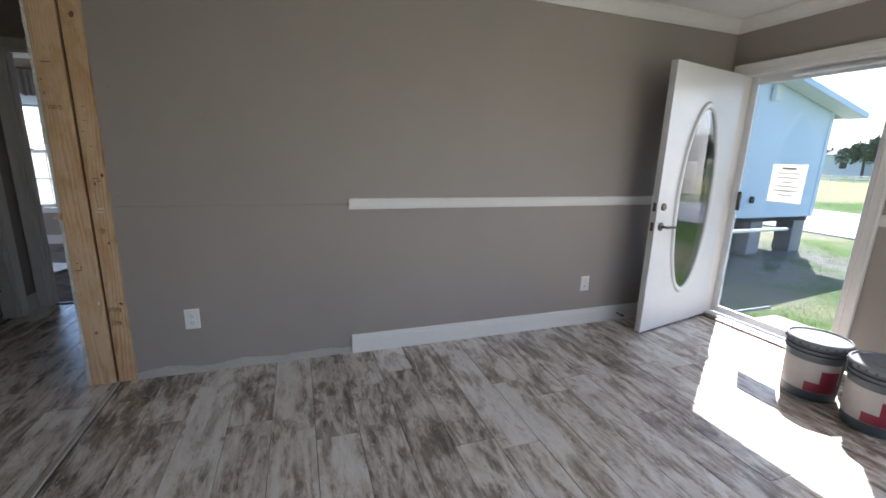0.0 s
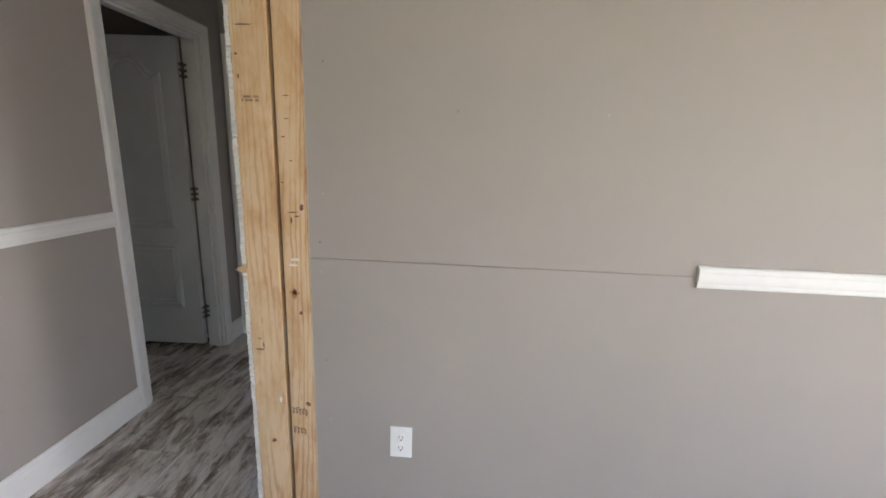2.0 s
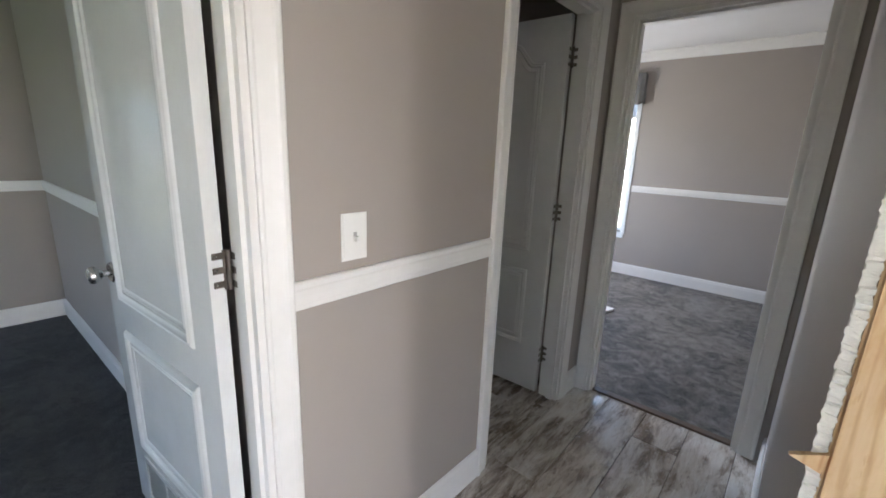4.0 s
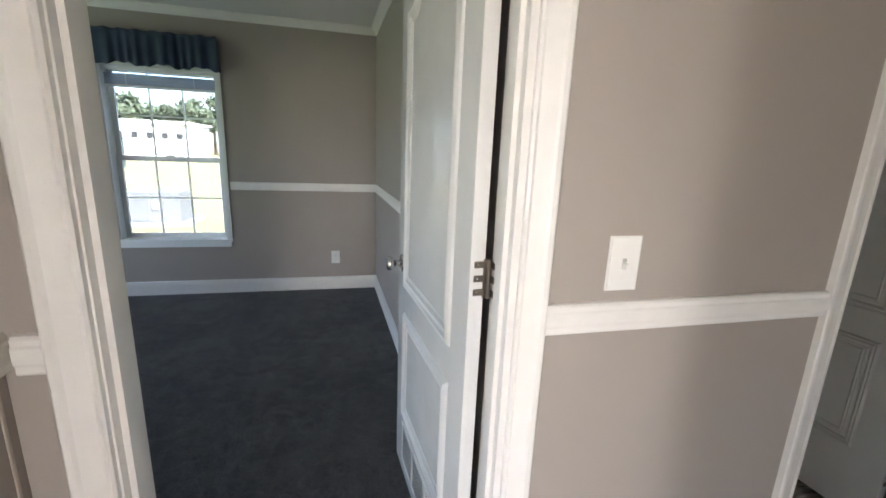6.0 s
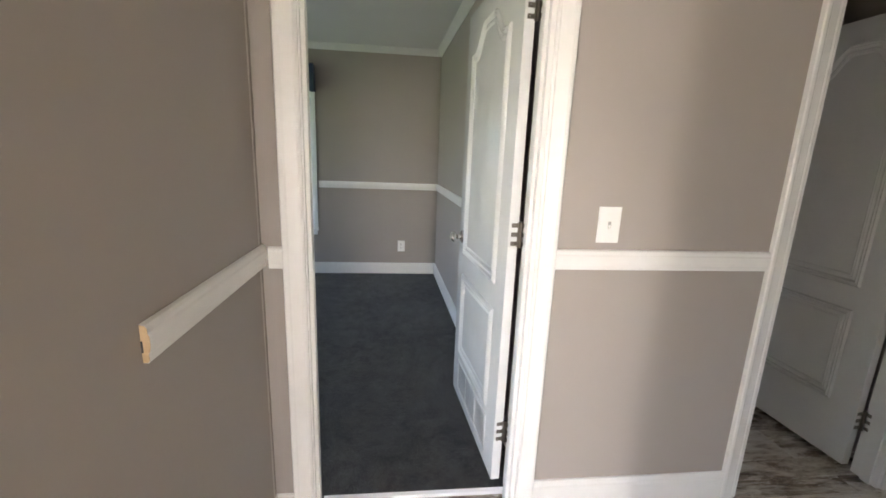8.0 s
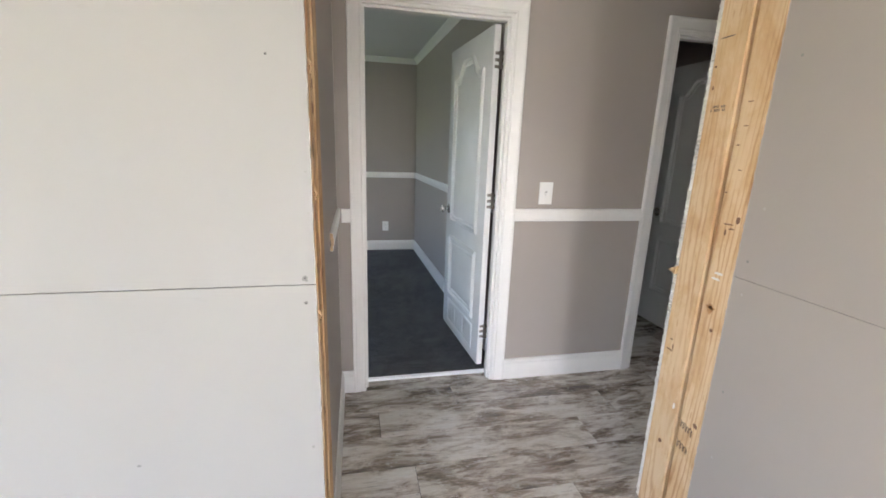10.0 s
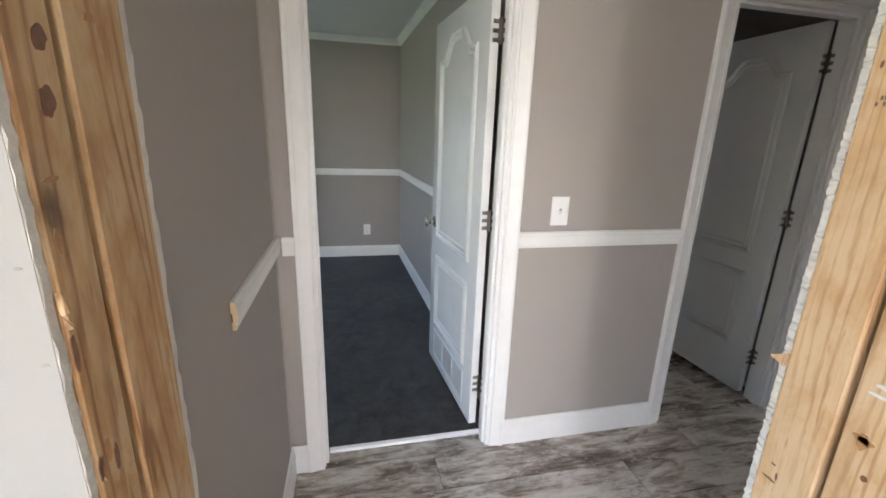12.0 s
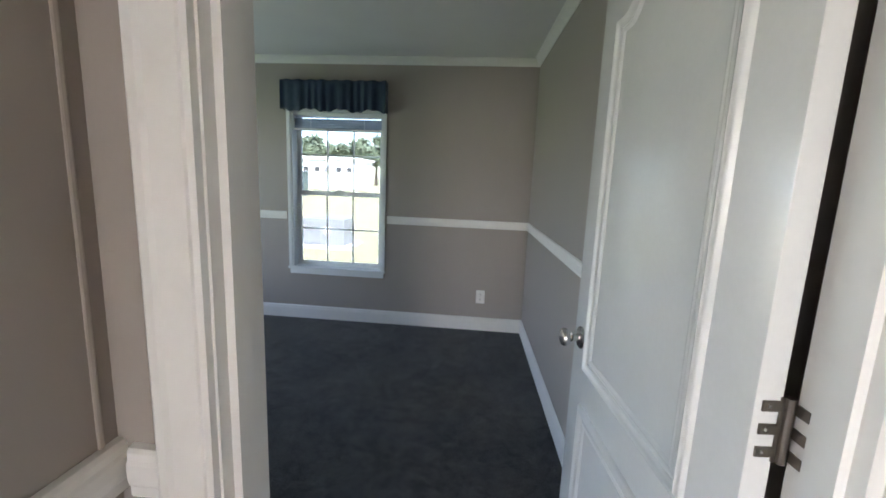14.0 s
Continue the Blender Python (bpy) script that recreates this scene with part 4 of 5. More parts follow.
setting("floor_back_carpet", boxes((RX0, RX1, HN + 0.045, RY + 0.1, -0.05, 0.006)), CARPET_BACK, "grey-brown cut-pile carpet", "carpet")
for nm, prof, z, cat in (("baseboard_back", BASE_PROFILE, 0.0, "baseboard"), ("chair_rail_back", RAIL_PROFILE, 0.930, "trim"), ("crown_moulding_back", CROWN_PROFILE, HALL_C - 0.085, "trim")):
    bm = bmesh.new()
    for a, b in (((RX0, QX0 - 0.045), (QX1 + 0.045, RX1)) if nm.startswith("chair") else ((RX0, RX1),)):
        prism(bm, prof, (a, RY, z), (b, RY, z), (0, -1, 0))
    tagged(link_mesh(nm, bm, TRIM), "white moulding in the back room", cat, kind="structure")
sash_window("window_back_room", "white double-hung window of the back room", RY, QX0, QX1, 0.455, 1.92, "y", 1, GLASS)
raised_blind("window_blind", RY, QX0 + 0.016, QX1 - 0.016, 1.70, 1.904, "y", 1)
valance("window_valance", "grey gathered valance over the back room window", GREY_CLOTH, RY, QX0 - 0.05, QX1 + 0.05, 1.83, 2.13, "y", 1)
bm = soft_box(-0.45, 0.45, -0.29, 0.29, 0, 0.02, 0.004)
ob = tagged(link_mesh("white_board", bm, PLASTIC), "flat white board lying on the carpet", "board")
ob.matrix_basis = pose(-2.70, 5.15, 0.007, 0, 0, -14)

# ---------------------------------------------------------------- interior doors


def bead(outline, out=1, size=0.0125, proud=0.0105):
    """A rounded moulding that follows a closed outline on the leaf's face (x along the leaf, z up)."""
    bm = bmesh.new()
    n = len(outline)
    cx = sum(p[0] for p in outline) / n
    cz = sum(p[1] for p in outline) / n
    rings = []
    for i, (x, z) in enumerate(outline):
        px, pz = outline[i - 1]
        qx, qz = outline[(i + 1) % n]
        d1, d2 = Vector((x - px, z - pz)).normalized(), Vector((qx - x, qz - z)).normalized()
        n1, n2 = Vector((d1.y, -d1.x)), Vector((d2.y, -d2.x))
        m = (n1 + n2).normalized()
        k = 1 / max(0.5, m.dot(n1))
        ring = []
        for s, h in ((-1.0, 0.0), (-0.7, 0.75), (-0.25, 1.0), (0.1, 0.55), (0.45, 0.85), (0.75, 0.6), (1.0, 0.0)):
            ring.append(bm.verts.new((x + m.x * k * size * s, out * h * proud, z + m.y * k * size * s)))
        rings.append(ring)
    for i in range(n):
        a, b = rings[i], rings[(i + 1) % n]
        for k in range(6):
            bm.faces.new((a[k], a[k + 1], b[k + 1], b[k]))
    return bm


def arch_outline(x0, x1, z0, z1, rise):
    pts = [(x0, z0), (x1, z0), (x1, z1)]
    w_ = x1 - x0
    shoulder = 0.10
    n = 22
    for i in range(1, n):
        f = i / n
        x = x1 - w_ * f
        g = min(f, 1 - f)
        z = z1 + (0 if g < shoulder else rise * (0.5 - 0.5 * math.cos(math.pi * min(1, (g - shoulder) / 0.28))))
        pts.append((x, z))
    pts.append((x0, z1))
    return pts


def hinge(parent, z, t):
    """Barrel on the far side of the leaf's edge, with three fingers let into the edge."""
    h = part("hinge", lathe(bmesh.new(), [(0.0065, -0.045), (0.0065, 0.045)], 12, pose(-0.004, -t - 0.007, z)), STEEL, parent)
    part("hinge_plate", boxes((-0.003, -0.001, -t - 0.008, -t + 0.004, z - 0.045, z + 0.045)), STEEL, h)
    for k in (-1, 0, 1):
        part("hinge_finger", soft_box(-0.003, 0.0005, -t + 0.002, -t + 0.026, z + k * 0.032 - 0.0075, z + k * 0.032 + 0.0075, 0.001, 1), STEEL, h)
        part("hinge_finger", boxes((-0.028, -0.008, -0.0492, -0.0462, z + k * 0.032 - 0.0075, z + k * 0.032 + 0.0075)), STEEL, h)
        part("hinge_screw", lathe(bmesh.new(), [(0.003, 0), (0.002, 0.001)], 8, pose(-0.003, -t + 0.018, z + k * 0.032, 0, -90, 0)), CHROME, h)


def interior_door(name, label, width, height, at, vent):
    """Leaf drawn along local +x from the hinge line; its seen face looks to local +y, the thickness runs to -y."""
    th = thing(name, label, "door", "moulded interior doors", at=at)
    t = 0.035
    body = soft_box(0.0, width, -t, 0.0, 0.0, height, 0.002, 2)
    leaf = part("leaf", body, DOOR_WHITE, th, smooth=True)
    x0, x1 = 0.118, width - 0.112
    up = arch_outline(x0, x1, 0.785, 1.67, 0.095)
    low = [(x0, 0.265), (x1, 0.265), (x1, 0.660), (x0, 0.660)]
    part("upper_panel_moulding", bead(up), DOOR_WHITE, leaf, smooth=True)
    part("lower_panel_moulding", bead(low), DOOR_WHITE, leaf, smooth=True)
    ins = 0.028
    part("upper_panel_field", bead(arch_outline(x0 + ins, x1 - ins, 0.785 + ins, 1.67 - ins * 0.7, 0.09), size=0.010, proud=0.0048), DOOR_WHITE, leaf, smooth=True)
    part("lower_panel_field", bead([(x0 + ins, 0.265 + ins), (x1 - ins, 0.265 + ins), (x1 - ins, 0.660 - ins), (x0 + ins, 0.660 - ins)], size=0.010, proud=0.0048), DOOR_WHITE, leaf, smooth=True)
    if vent:
        v0, v1, z0, z1 = x0 - 0.01, x1 + 0.01, 0.045, 0.215
        g = part("vent_grille", boxes((v0, v1, 0, 0.004, z0, z0 + 0.016), (v0, v1, 0, 0.004, z1 - 0.016, z1), (v0, v0 + 0.016, 0, 0.004, z0 + 0.016, z1 - 0.016), (v1 - 0.016, v1, 0, 0.004, z0 + 0.016, z1 - 0.016)), DOOR_WHITE, th, "white vent grille low on the door")
        for k in (1, 2):
            xx = v0 + (v1 - v0) * k / 3
            part("divider", boxes((xx - 0.006, xx + 0.006, 0, 0.0038, z0 + 0.016, z1 - 0.016)), DOOR_WHITE, g)
        for k in range(11):
            z = z0 + 0.022 + k * 0.0128
            bm = bmesh.new()
            prism(bm, [(0, 0), (0.0035, 0.006), (0.0035, 0.0085), (0, 0.0025)], (v0 + 0.016, 0, z), (v1 - 0.016, 0, z), (0, 1, 0))
            part("slat", bm, DOOR_WHITE, g)
    kx, kz = width - 0.058, 0.852
    for s in (-1, 1):
        y = -t if s < 0 else 0.0
        m = pose(kx, y, kz, 90 if s < 0 else -90, 0, 0)
        k = part("knob", lathe(bmesh.new(), [(0.010, 0.006), (0.010, 0.026), (0.017, 0.032), (0.0255, 0.042), (0.0265, 0.050), (0.023, 0.058), (0.012, 0.062), (0.004, 0.0625)], 24, m), CHROME, th, "round brushed nickel knob", smooth=True)
        part("rose", lathe(bmesh.new(), [(0.032, 0), (0.032, 0.004), (0.028, 0.008), (0.012, 0.009)], 24, m), CHROME, k, smooth=True)
    part("latch_plate", boxes((width, width + 0.0012, -0.029, -0.006, kz - 0.028, kz + 0.028)), CHROME, th)
    for z in (0.215, 0.985, 1.70):
        hinge(th, z, t)
    return th


# local +x points into the room behind; the seen face looks south
def leaf_pose(x, y, z, dx, dy):
    return pose(x, y, z, 0, 0, math.degrees(math.atan2(dy, dx)))


interior_door("bedroom_door", "white moulded door with arched panel, open into the bedroom", 0.70, 1.865, leaf_pose(HX - WT - 0.004, 2.128, 0.040, -0.70, -0.060), True)
interior_door("bathroom_door", "white moulded door with arched panel, open into a dark room", 0.62, 1.875, leaf_pose(HX - WT - 0.004, 3.692, 0.030, -0.62, -0.02), False)

# ---------------------------------------------------------------- entrance door


def entrance_door(at, width=0.88, height=1.90, t=0.045):
    th = thing("entrance_door", "white steel entrance door with an oval glass, standing open", "door", at=at)
    cx, cz, rx, rz = 0.425, 0.965, 0.225, 0.69
    angles = [k * math.tau / 56 for k in range(56)]
    for px, pz in ((0, 0), (width, 0), (width, height), (0, height)):
        angles.append(math.atan2(pz - cz, px - cx) % math.tau)
    angles = sorted(set(round(a, 5) for a in angles))

    def rect_hit(a):
        c, s = math.cos(a), math.sin(a)
        kx = ((width - cx) if c > 0 else -cx) / c if abs(c) > 1e-6 else 1e9
        kz = ((height - cz) if s > 0 else -cz) / s if abs(s) > 1e-6 else 1e9
        k = min(kx, kz)
        return cx + c * k, cz + s * k

    bm = bmesh.new()
    rings = []
    for y, kind in ((-t, "o"), (-t, "r"), (0, "r"), (0, "o")):
        ring = []
        for a in angles:
            x, z = rect_hit(a)
            if kind == "o":
                e = math.atan2((z - cz) / rz, (x - cx) / rx)
                x, z = cx + rx * math.cos(e), cz + rz * math.sin(e)
            ring.append(bm.verts.new((x, y, z)))
        rings.append(ring)
    n = len(angles)
    for i in range(4):
        p, q = rings[i], rings[(i + 1) % 4]
        for k in range(n):
            bm.faces.new((p[k], p[(k + 1) % n], q[(k + 1) % n], q[k]))
    part("leaf", bm, STEEL_DOOR, th)
    for side, y in ((1, 0.0), (-1, -t)):
        bm = bmesh.new()
        rr = []
        for k in range(64):
            a = k * math.tau / 64
            rr.append([bm.verts.new((cx + (rx + d) * math.cos(a), y + side * h, cz + (rz + d) * math.sin(a))) for d, h in ((-0.022, -0.006), (-0.018, 0.006), (-0.006, 0.011), (0.008, 0.013), (0.018, 0.008), (0.024, 0.0))])
        for k in range(64):
            for j in range(5):
                bm.faces.new((rr[k][j], rr[k][j + 1], rr[(k + 1) % 64][j + 1], rr[(k + 1) % 64][j]))
        part("oval_frame", bm, STEEL_DOOR, th, "white oval glazing frame", smooth=True)
        bm = bmesh.new()
        vs = [bm.verts.new((cx + (rx - 0.012) * math.cos(k * math.tau / 64), y - side * 0.004, cz + (rz - 0.012) * math.sin(k * math.tau / 64))) for k in range(64)]
        bm.faces.new(vs)
        g = part("oval_glass", bm, DOOR_GLASS, th, "clear oval glass")
        g.visible_shadow = False
        kx = width - 0.07
        m = pose(kx, y, 0.80, -90 * side, 0, 0)
        k = part("door_lever", tube(bmesh.new(), [(kx, y + side * 0.01, 0.80), (kx, y + side * 0.045, 0.80), (kx - 0.02, y + side * 0.055, 0.80), (kx - 0.10, y + side * 0.055, 0.797)], 0.009, 10), DARK_METAL, th, "dark bronze lever handle", smooth=True)
        part("rose", lathe(bmesh.new(), [(0.031, 0), (0.031, 0.006), (0.024, 0.010), (0.012, 0.011)], 20, m), DARK_METAL, k, smooth=True)
        part("deadbolt", lathe(bmesh.new(), [(0.028, 0), (0.028, 0.007), (0.022, 0.013), (0.008, 0.014)], 20, pose(kx, y, 0.94, -90 * side, 0, 0)), DARK_METAL, th, "dark bronze deadbolt", smooth=True)
    part("bolt_plate", boxes((width, width + 0.0015, -0.034, -0.010, 0.91, 0.97)), DARK_METAL, th)
    part("latch_plate", boxes((width, width + 0.0015, -0.034, -0.010, 0.77, 0.83)), DARK_METAL, th)
    part("sweep", boxes((0.002, width - 0.002, -t + 0.004, -0.004, -0.009, 0.0)), SLOT, th)
    for z in (0.2, 0.95, 1.7):
        part("hinge", lathe(bmesh.new(), [(0.007, -0.05), (0.007, 0.05)], 12, pose(-0.006, -t - 0.004, z)), STEEL, th)
    return th


entrance_door(leaf_pose(XE - 0.012, 2.372, 0.014, -0.88, -0.178))

# aluminium storm door in the same opening
sd = thing("storm_door", "white aluminium storm door, shut, with full glass", "door")
s0, s1, sz1 = EY0 + 0.020, EY1 - 0.020, EH - 0.020
SX = XE + 0.085
for nm, r in (("stile", (SX, SX + 0.028, s0, s0 + 0.050, 0.03, sz1)), ("stile", (SX, SX + 0.028, s1 - 0.050, s1, 0.03, sz1)),
              ("top_rail", (SX, SX + 0.028, s0 + 0.05, s1 - 0.05, sz1 - 0.06, sz1)), ("bottom_rail", (SX, SX + 0.028, s0 + 0.05, s1 - 0.05, 0.03, 0.085))):
    part(nm, soft_box(*r, 0.003, 1), ALU, sd)
g = part("pane", boxes((SX + 0.012, SX + 0.016, s0 + 0.05, s1 - 0.05, 0.085, sz1 - 0.06)), STORM_GLASS, sd)
g.visible_shadow = False
part("closer_tube", tube(bmesh.new(), [(SX - 0.02, s0 + 0.10, sz1 - 0.03), (SX - 0.02, s1 - 0.30, sz1 - 0.03)], 0.013, 12), ALU, sd)
la = part("latch", soft_box(SX - 0.016, SX, s1 - 0.085, s1 - 0.055, 0.90, 1.05, 0.004, 1), DARK_METAL, sd, "dark latch")
part("latch_lever", tube(bmesh.new(), [(SX - 0.015, s1 - 0.07, 1.03), (SX - 0.04, s1 - 0.085, 1.02), (SX - 0.04, s1 - 0.10, 0.95)], 0.006, 8), DARK_METAL, la)
nt = tagged(link_mesh("paper_notice", boxes((SX + 0.0100, SX + 0.0112, 1.894, 2.120, 1.000, 1.272)), PAPER), "white printed notice taped to the storm door glass", "notice")
for k, (w0, hh) in enumerate(((0.09, 0.012), (0.15, 0.006), (0.13, 0.006), (0.07, 0.006), (0.15, 0.006), (0.16, 0.006), (0.10, 0.006))):
    z = 1.235 - k * 0.031
    part("print_line", boxes((SX + 0.0094, SX + 0.0100, 2.007 - w0 / 2, 2.007 + w0 / 2, z, z + hh)), INK, nt)
setting("door_sill", boxes((XE + 0.01, XE + 0.15, EY0 + 0.018, EY1 - 0.018, -0.03, 0.022)), ALU, "white aluminium door sill", "threshold")
setting("door_threshold", soft_box(XE - 0.045, XE + 0.009, EY0 + 0.018, EY1 - 0.018, -0.005, 0.014, 0.004, 2), DARK_WOOD, "dark worn wooden threshold strip", "threshold")

# ---------------------------------------------------------------- switches and outlets


def wall_plate(name, label, category, at, outlet):
    """Plate drawn in local x (across) and z (up), facing local -y."""
    th = thing(name, label, category, "wall plates", at=at)
    bm = boxes((-0.0375, 0.0375, -0.005, 0, -0.0585, 0.0585))
    bmesh.ops.bevel(bm, geom=[e for e in bm.edges if all(v.co.y < -0.004 for v in e.verts)], offset=0.003, segments=2, affect="EDGES")
    part("plate", bm, PLASTIC, th)
    if outlet:
        for s in (-1, 1):
            f = part("socket", lathe(bmesh.new(), [(0.0168, 0), (0.0168, 0.0055), (0.0155, 0.0065)], 20, pose(0, 0, s * 0.0195, 90, 0, 0)), PLASTIC, th)
            part("slot", boxes((-0.0075, -0.0052, -0.0072, -0.0064, s * 0.0195 - 0.001, s * 0.0195 + 0.008), (0.0052, 0.0075, -0.0072, -0.0064, s * 0.0195 - 0.001, s * 0.0195 + 0.007)), SLOT, f)
            part("earth_hole", lathe(bmesh.new(), [(0.0028, 0), (0.0028, 0.0008)], 8, pose(0, -0.0064, s * 0.0195 - 0.008, 90, 0, 0)), SLOT, f)
        part("screw", lathe(bmesh.new(), [(0.003, 0), (0.002, 0.001)], 8, pose(0, -0.005, 0, 90, 0, 0)), PLASTIC, th)
    else:
        part("toggle_slot", boxes((-0.0050, 0.0050, -0.0056, -0.0049, -0.0115, 0.0115)), SLOT_GREY, th)
        part("toggle", soft_box(-0.0045, 0.0045, -0.0165, -0.004, -0.011, 0.002, 0.0015, 1), PLASTIC, th)
        for s in (-1, 1):
            part("screw", lathe(bmesh.new(), [(0.003, 0), (0.002, 0.001)], 8, pose(0, -0.005, s * 0.030, 90, 0, 0)), PLASTIC, th)
    return th


wall_plate("wall_outlet", "white duplex outlet low on the greige wall", "outlet", pose(-0.551, YN, 0.330), True)
wall_plate("wall_outlet", "white duplex outlet low on the greige wall", "outlet", pose(2.108, YN, 0.330), True)
wall_plate("wall_outlet", "white outlet low on the bedroom wall", "outlet", pose(BX, 1.79, 0.325, 0, 0, 90), True)
wall_plate("wall_outlet", "white outlet low on the bedroom side wall", "outlet", pose(-3.3, 2.158 + (-3.3 - BX) * 0.0348, 0.345, 0, 0, 2.0), True)
wall_plate("light_switch", "white toggle light switch above the hall chair rail", "switch", pose(HX, 2.428, 1.082, 0, 0, 90), False)

# spring door stop on the baseboard behind the entrance door
ds = thing("door_stop_spring", "small dark spring door stop on the baseboard", "door stop")
pts = [(2.44 + 0.006 * math.cos(i * 0.9), YN - 0.014 - 0.0009 * i, 0.06 + 0.006 * math.sin(i * 0.9)) for i in range(70)]
part("spring", tube(bmesh.new(), pts, 0.0012, 5), SCREW, ds)
part("tip", lathe(bmesh.new(), [(0.008, 0), (0.008, 0.012), (0.006, 0.015)], 12, pose(2.44, YN - 0.077, 0.06, 90, 0, 0)), SLOT, ds)

# ---------------------------------------------------------------- paint pails


def arc_band(r0, r1, z0, z1, a0, a1, taper, t=0.0006, n=20):
    bm = bmesh.new()
    grid = []
    for j, z in enumerate((z0, z1)):
        row = []
        for i in range(n + 1):
            a = radians(a0 + (a1 - a0) * i / n)
            r = r0 + taper * z + t
            row.append((bm.verts.new((r * math.cos(a), r * math.sin(a), z)), bm.verts.new(((r - t) * math.cos(a), (r - t) * math.sin(a), z))))
        grid.append(row)
    for i in range(n):
        a, b, c, d = grid[0][i], grid[0][i + 1], grid[1][i + 1], grid[1][i]
        bm.faces.new((a[0], b[0], c[0], d[0]))
        bm.faces.new((d[1], c[1], b[1], a[1]))
        bm.faces.new((d[0], c[0], c[1], d[1]))
        bm.faces.new((a[1], b[1], b[0], a[0]))
    for i in (0, n):
        a, d = grid[0][i], grid[1][i]
        bm.faces.new((a[0], a[1], d[1], d[0]))
    return bm


def paint_pail(at, turn):
    th = thing("paint_pail", "slate grey five-gallon paint pail with a lid", "bucket", "paint pails by the entrance", at=at @ pose(0, 0, 0, 0, 0, turn) @ Matrix.Scale(0.93, 4))
    r0, tp = 0.131, 0.036
    part("body", lathe(bmesh.new(), [(0.120, 0), (r0, 0.004), (r0 + tp * 0.28, 0.28), (r0 + tp * 0.28 + 0.008, 0.284), (r0 + tp * 0.28 + 0.008, 0.290), (r0 + tp * 0.29, 0.294),
          (r0 + tp * 0.30, 0.305), (r0 + tp * 0.3 + 0.009, 0.309), (r0 + tp * 0.3 + 0.009, 0.316), (r0 + tp * 0.31, 0.320), (r0 + tp * 0.34, 0.345)], 48), BUCKET_GREY, th, smooth=True)
    lid = part("lid", lathe(bmesh.new(), [(0.150, 0.338), (0.155, 0.340), (0.156, 0.362), (0.151, 0.368), (0.144, 0.368), (0.140, 0.358), (0.060, 0.357), (0.058, 0.360), (0.002, 0.360)], 48), SUNLIT_LID_GREY, th, "grey snap lid, coloured paler for the sun on it", smooth=True)
    for k in range(24):
        a = k * 15
        part("lid_tab", boxes((0.154, 0.158, -0.006, 0.006, 0.338, 0.352)), BUCKET_GREY, lid, at=pose(0, 0, 0, 0, 0, a))
    part("paper_label", arc_band(r0, r0, 0.06, 0.245, -75, 62, tp, 0.0008), LABEL_CREAM, th, "cream printed label")
    part("label_band", arc_band(r0, r0, 0.062, 0.12, -10, 62, tp, 0.0016), LABEL_RED, th, "dark red label band")
    part("label_band", arc_band(r0, r0, 0.12, 0.20, 18, 58, tp, 0.0016), LABEL_RED, th, "dark red label band")
    for k in range(4):
        part("print_line", arc_band(r0, r0, 0.215 - k * 0.020, 0.220 - k * 0.020, -62, -22 - 6 * (k % 2), tp, 0.0016), INK, th)
    pts = [(0.150 * math.cos(a), 0.150 * math.sin(a), 0.300 - 0.13 * math.sin(a - math.pi / 2)) for a in [math.pi / 2 + math.pi * k / 18 for k in range(19)]]
    part("wire_handle", tube(bmesh.new(), pts, 0.0022, 6), WIRE, th)
    for s in (1, -1):
        part("handle_ear", lathe(bmesh.new(), [(0.014, 0), (0.014, 0.006), (0.006, 0.008)], 12, pose(0, s * 0.140, 0.300, -90 * s, 0, 0)), BUCKET_GREY, th)
    return th


paint_pail(pose(2.755, 1.300, 0.0), 207)
paint_pail(pose(2.715, 0.990, 0.0), 190)

# ---------------------------------------------------------------- outdoors
GZ = -0.85
bm = bmesh.new()
ext = [-1500, -600, -300, -150] + [-80 + 160 * i / 40 for i in range(41)] + [150, 300, 600, 1500]
rows = [[bm.verts.new((x, y, GZ + (0.03 * noise.noise(Vector((x * 0.5, y * 0.5, 0))) if abs(x) < 70 and abs(y) < 70 else 0))) for x in ext] for y in ext]
for p, q in zip(rows, rows[1:]):
    for i in range(len(ext) - 1):
        bm.faces.new((p[i], p[i + 1], q[i + 1], q[i]))
setting("ground", bm, LAWN, "patchy green and straw-coloured lawn", "ground", smooth=True)

rnd = random.Random(11)
verts, faces = [], []
for i in range(9000):
    x, y = rnd.uniform(3.9, 13.5), rnd.uniform(1.0, 7.5)
    if noise.noise(Vector((x * 0.6, y * 0.6, 4))) < -0.12 or (x < 4.5 and 1.1 < y < 2.6):
        continue
    h, a, l = rnd.uniform(0.015, 0.05), rnd.uniform(0, math.tau), rnd.uniform(0.0, 0.05)
    c, s = math.cos(a) * 0.006, math.sin(a) * 0.006
    k = len(verts)
    verts += [(x - c, y - s, GZ - 0.03), (x + c, y + s, GZ - 0.03), (x + l * math.sin(a), y - l * math.cos(a), GZ + h)]
    faces.append((k, k + 1, k + 2))
me = bpy.data.meshes.new("grass_blades")
me.from_pydata(verts, [], faces)
me.materials.append(BLADE)
tagged(new("grass_blades", me), "short green grass by the entrance", "grass", kind="stuff")

setting("step_landing", soft_box(XE + 0.15, 4.42, 1.15, 2.50, GZ - 0.03, -0.17, 0.01, 1), CONCRETE, "pale entrance step in the sun", "step")
hr = thing("hand_rail", "white step handrail on a dark post", "railing")
part("top_rail", soft_box(4.10, 5.04, 2.905, 2.945, 0.572, 0.600, 0.004, 1), ALU, hr)
part("bottom_rail", soft_box(4.30, 5.04, 2.910, 2.940, -0.330, -0.300, 0.003, 1), BLOCK, hr)
part("post", soft_box(4.11, 4.13, 2.915, 2.935, GZ - 0.02, 0.5715, 0.003, 1), BLOCK, hr)


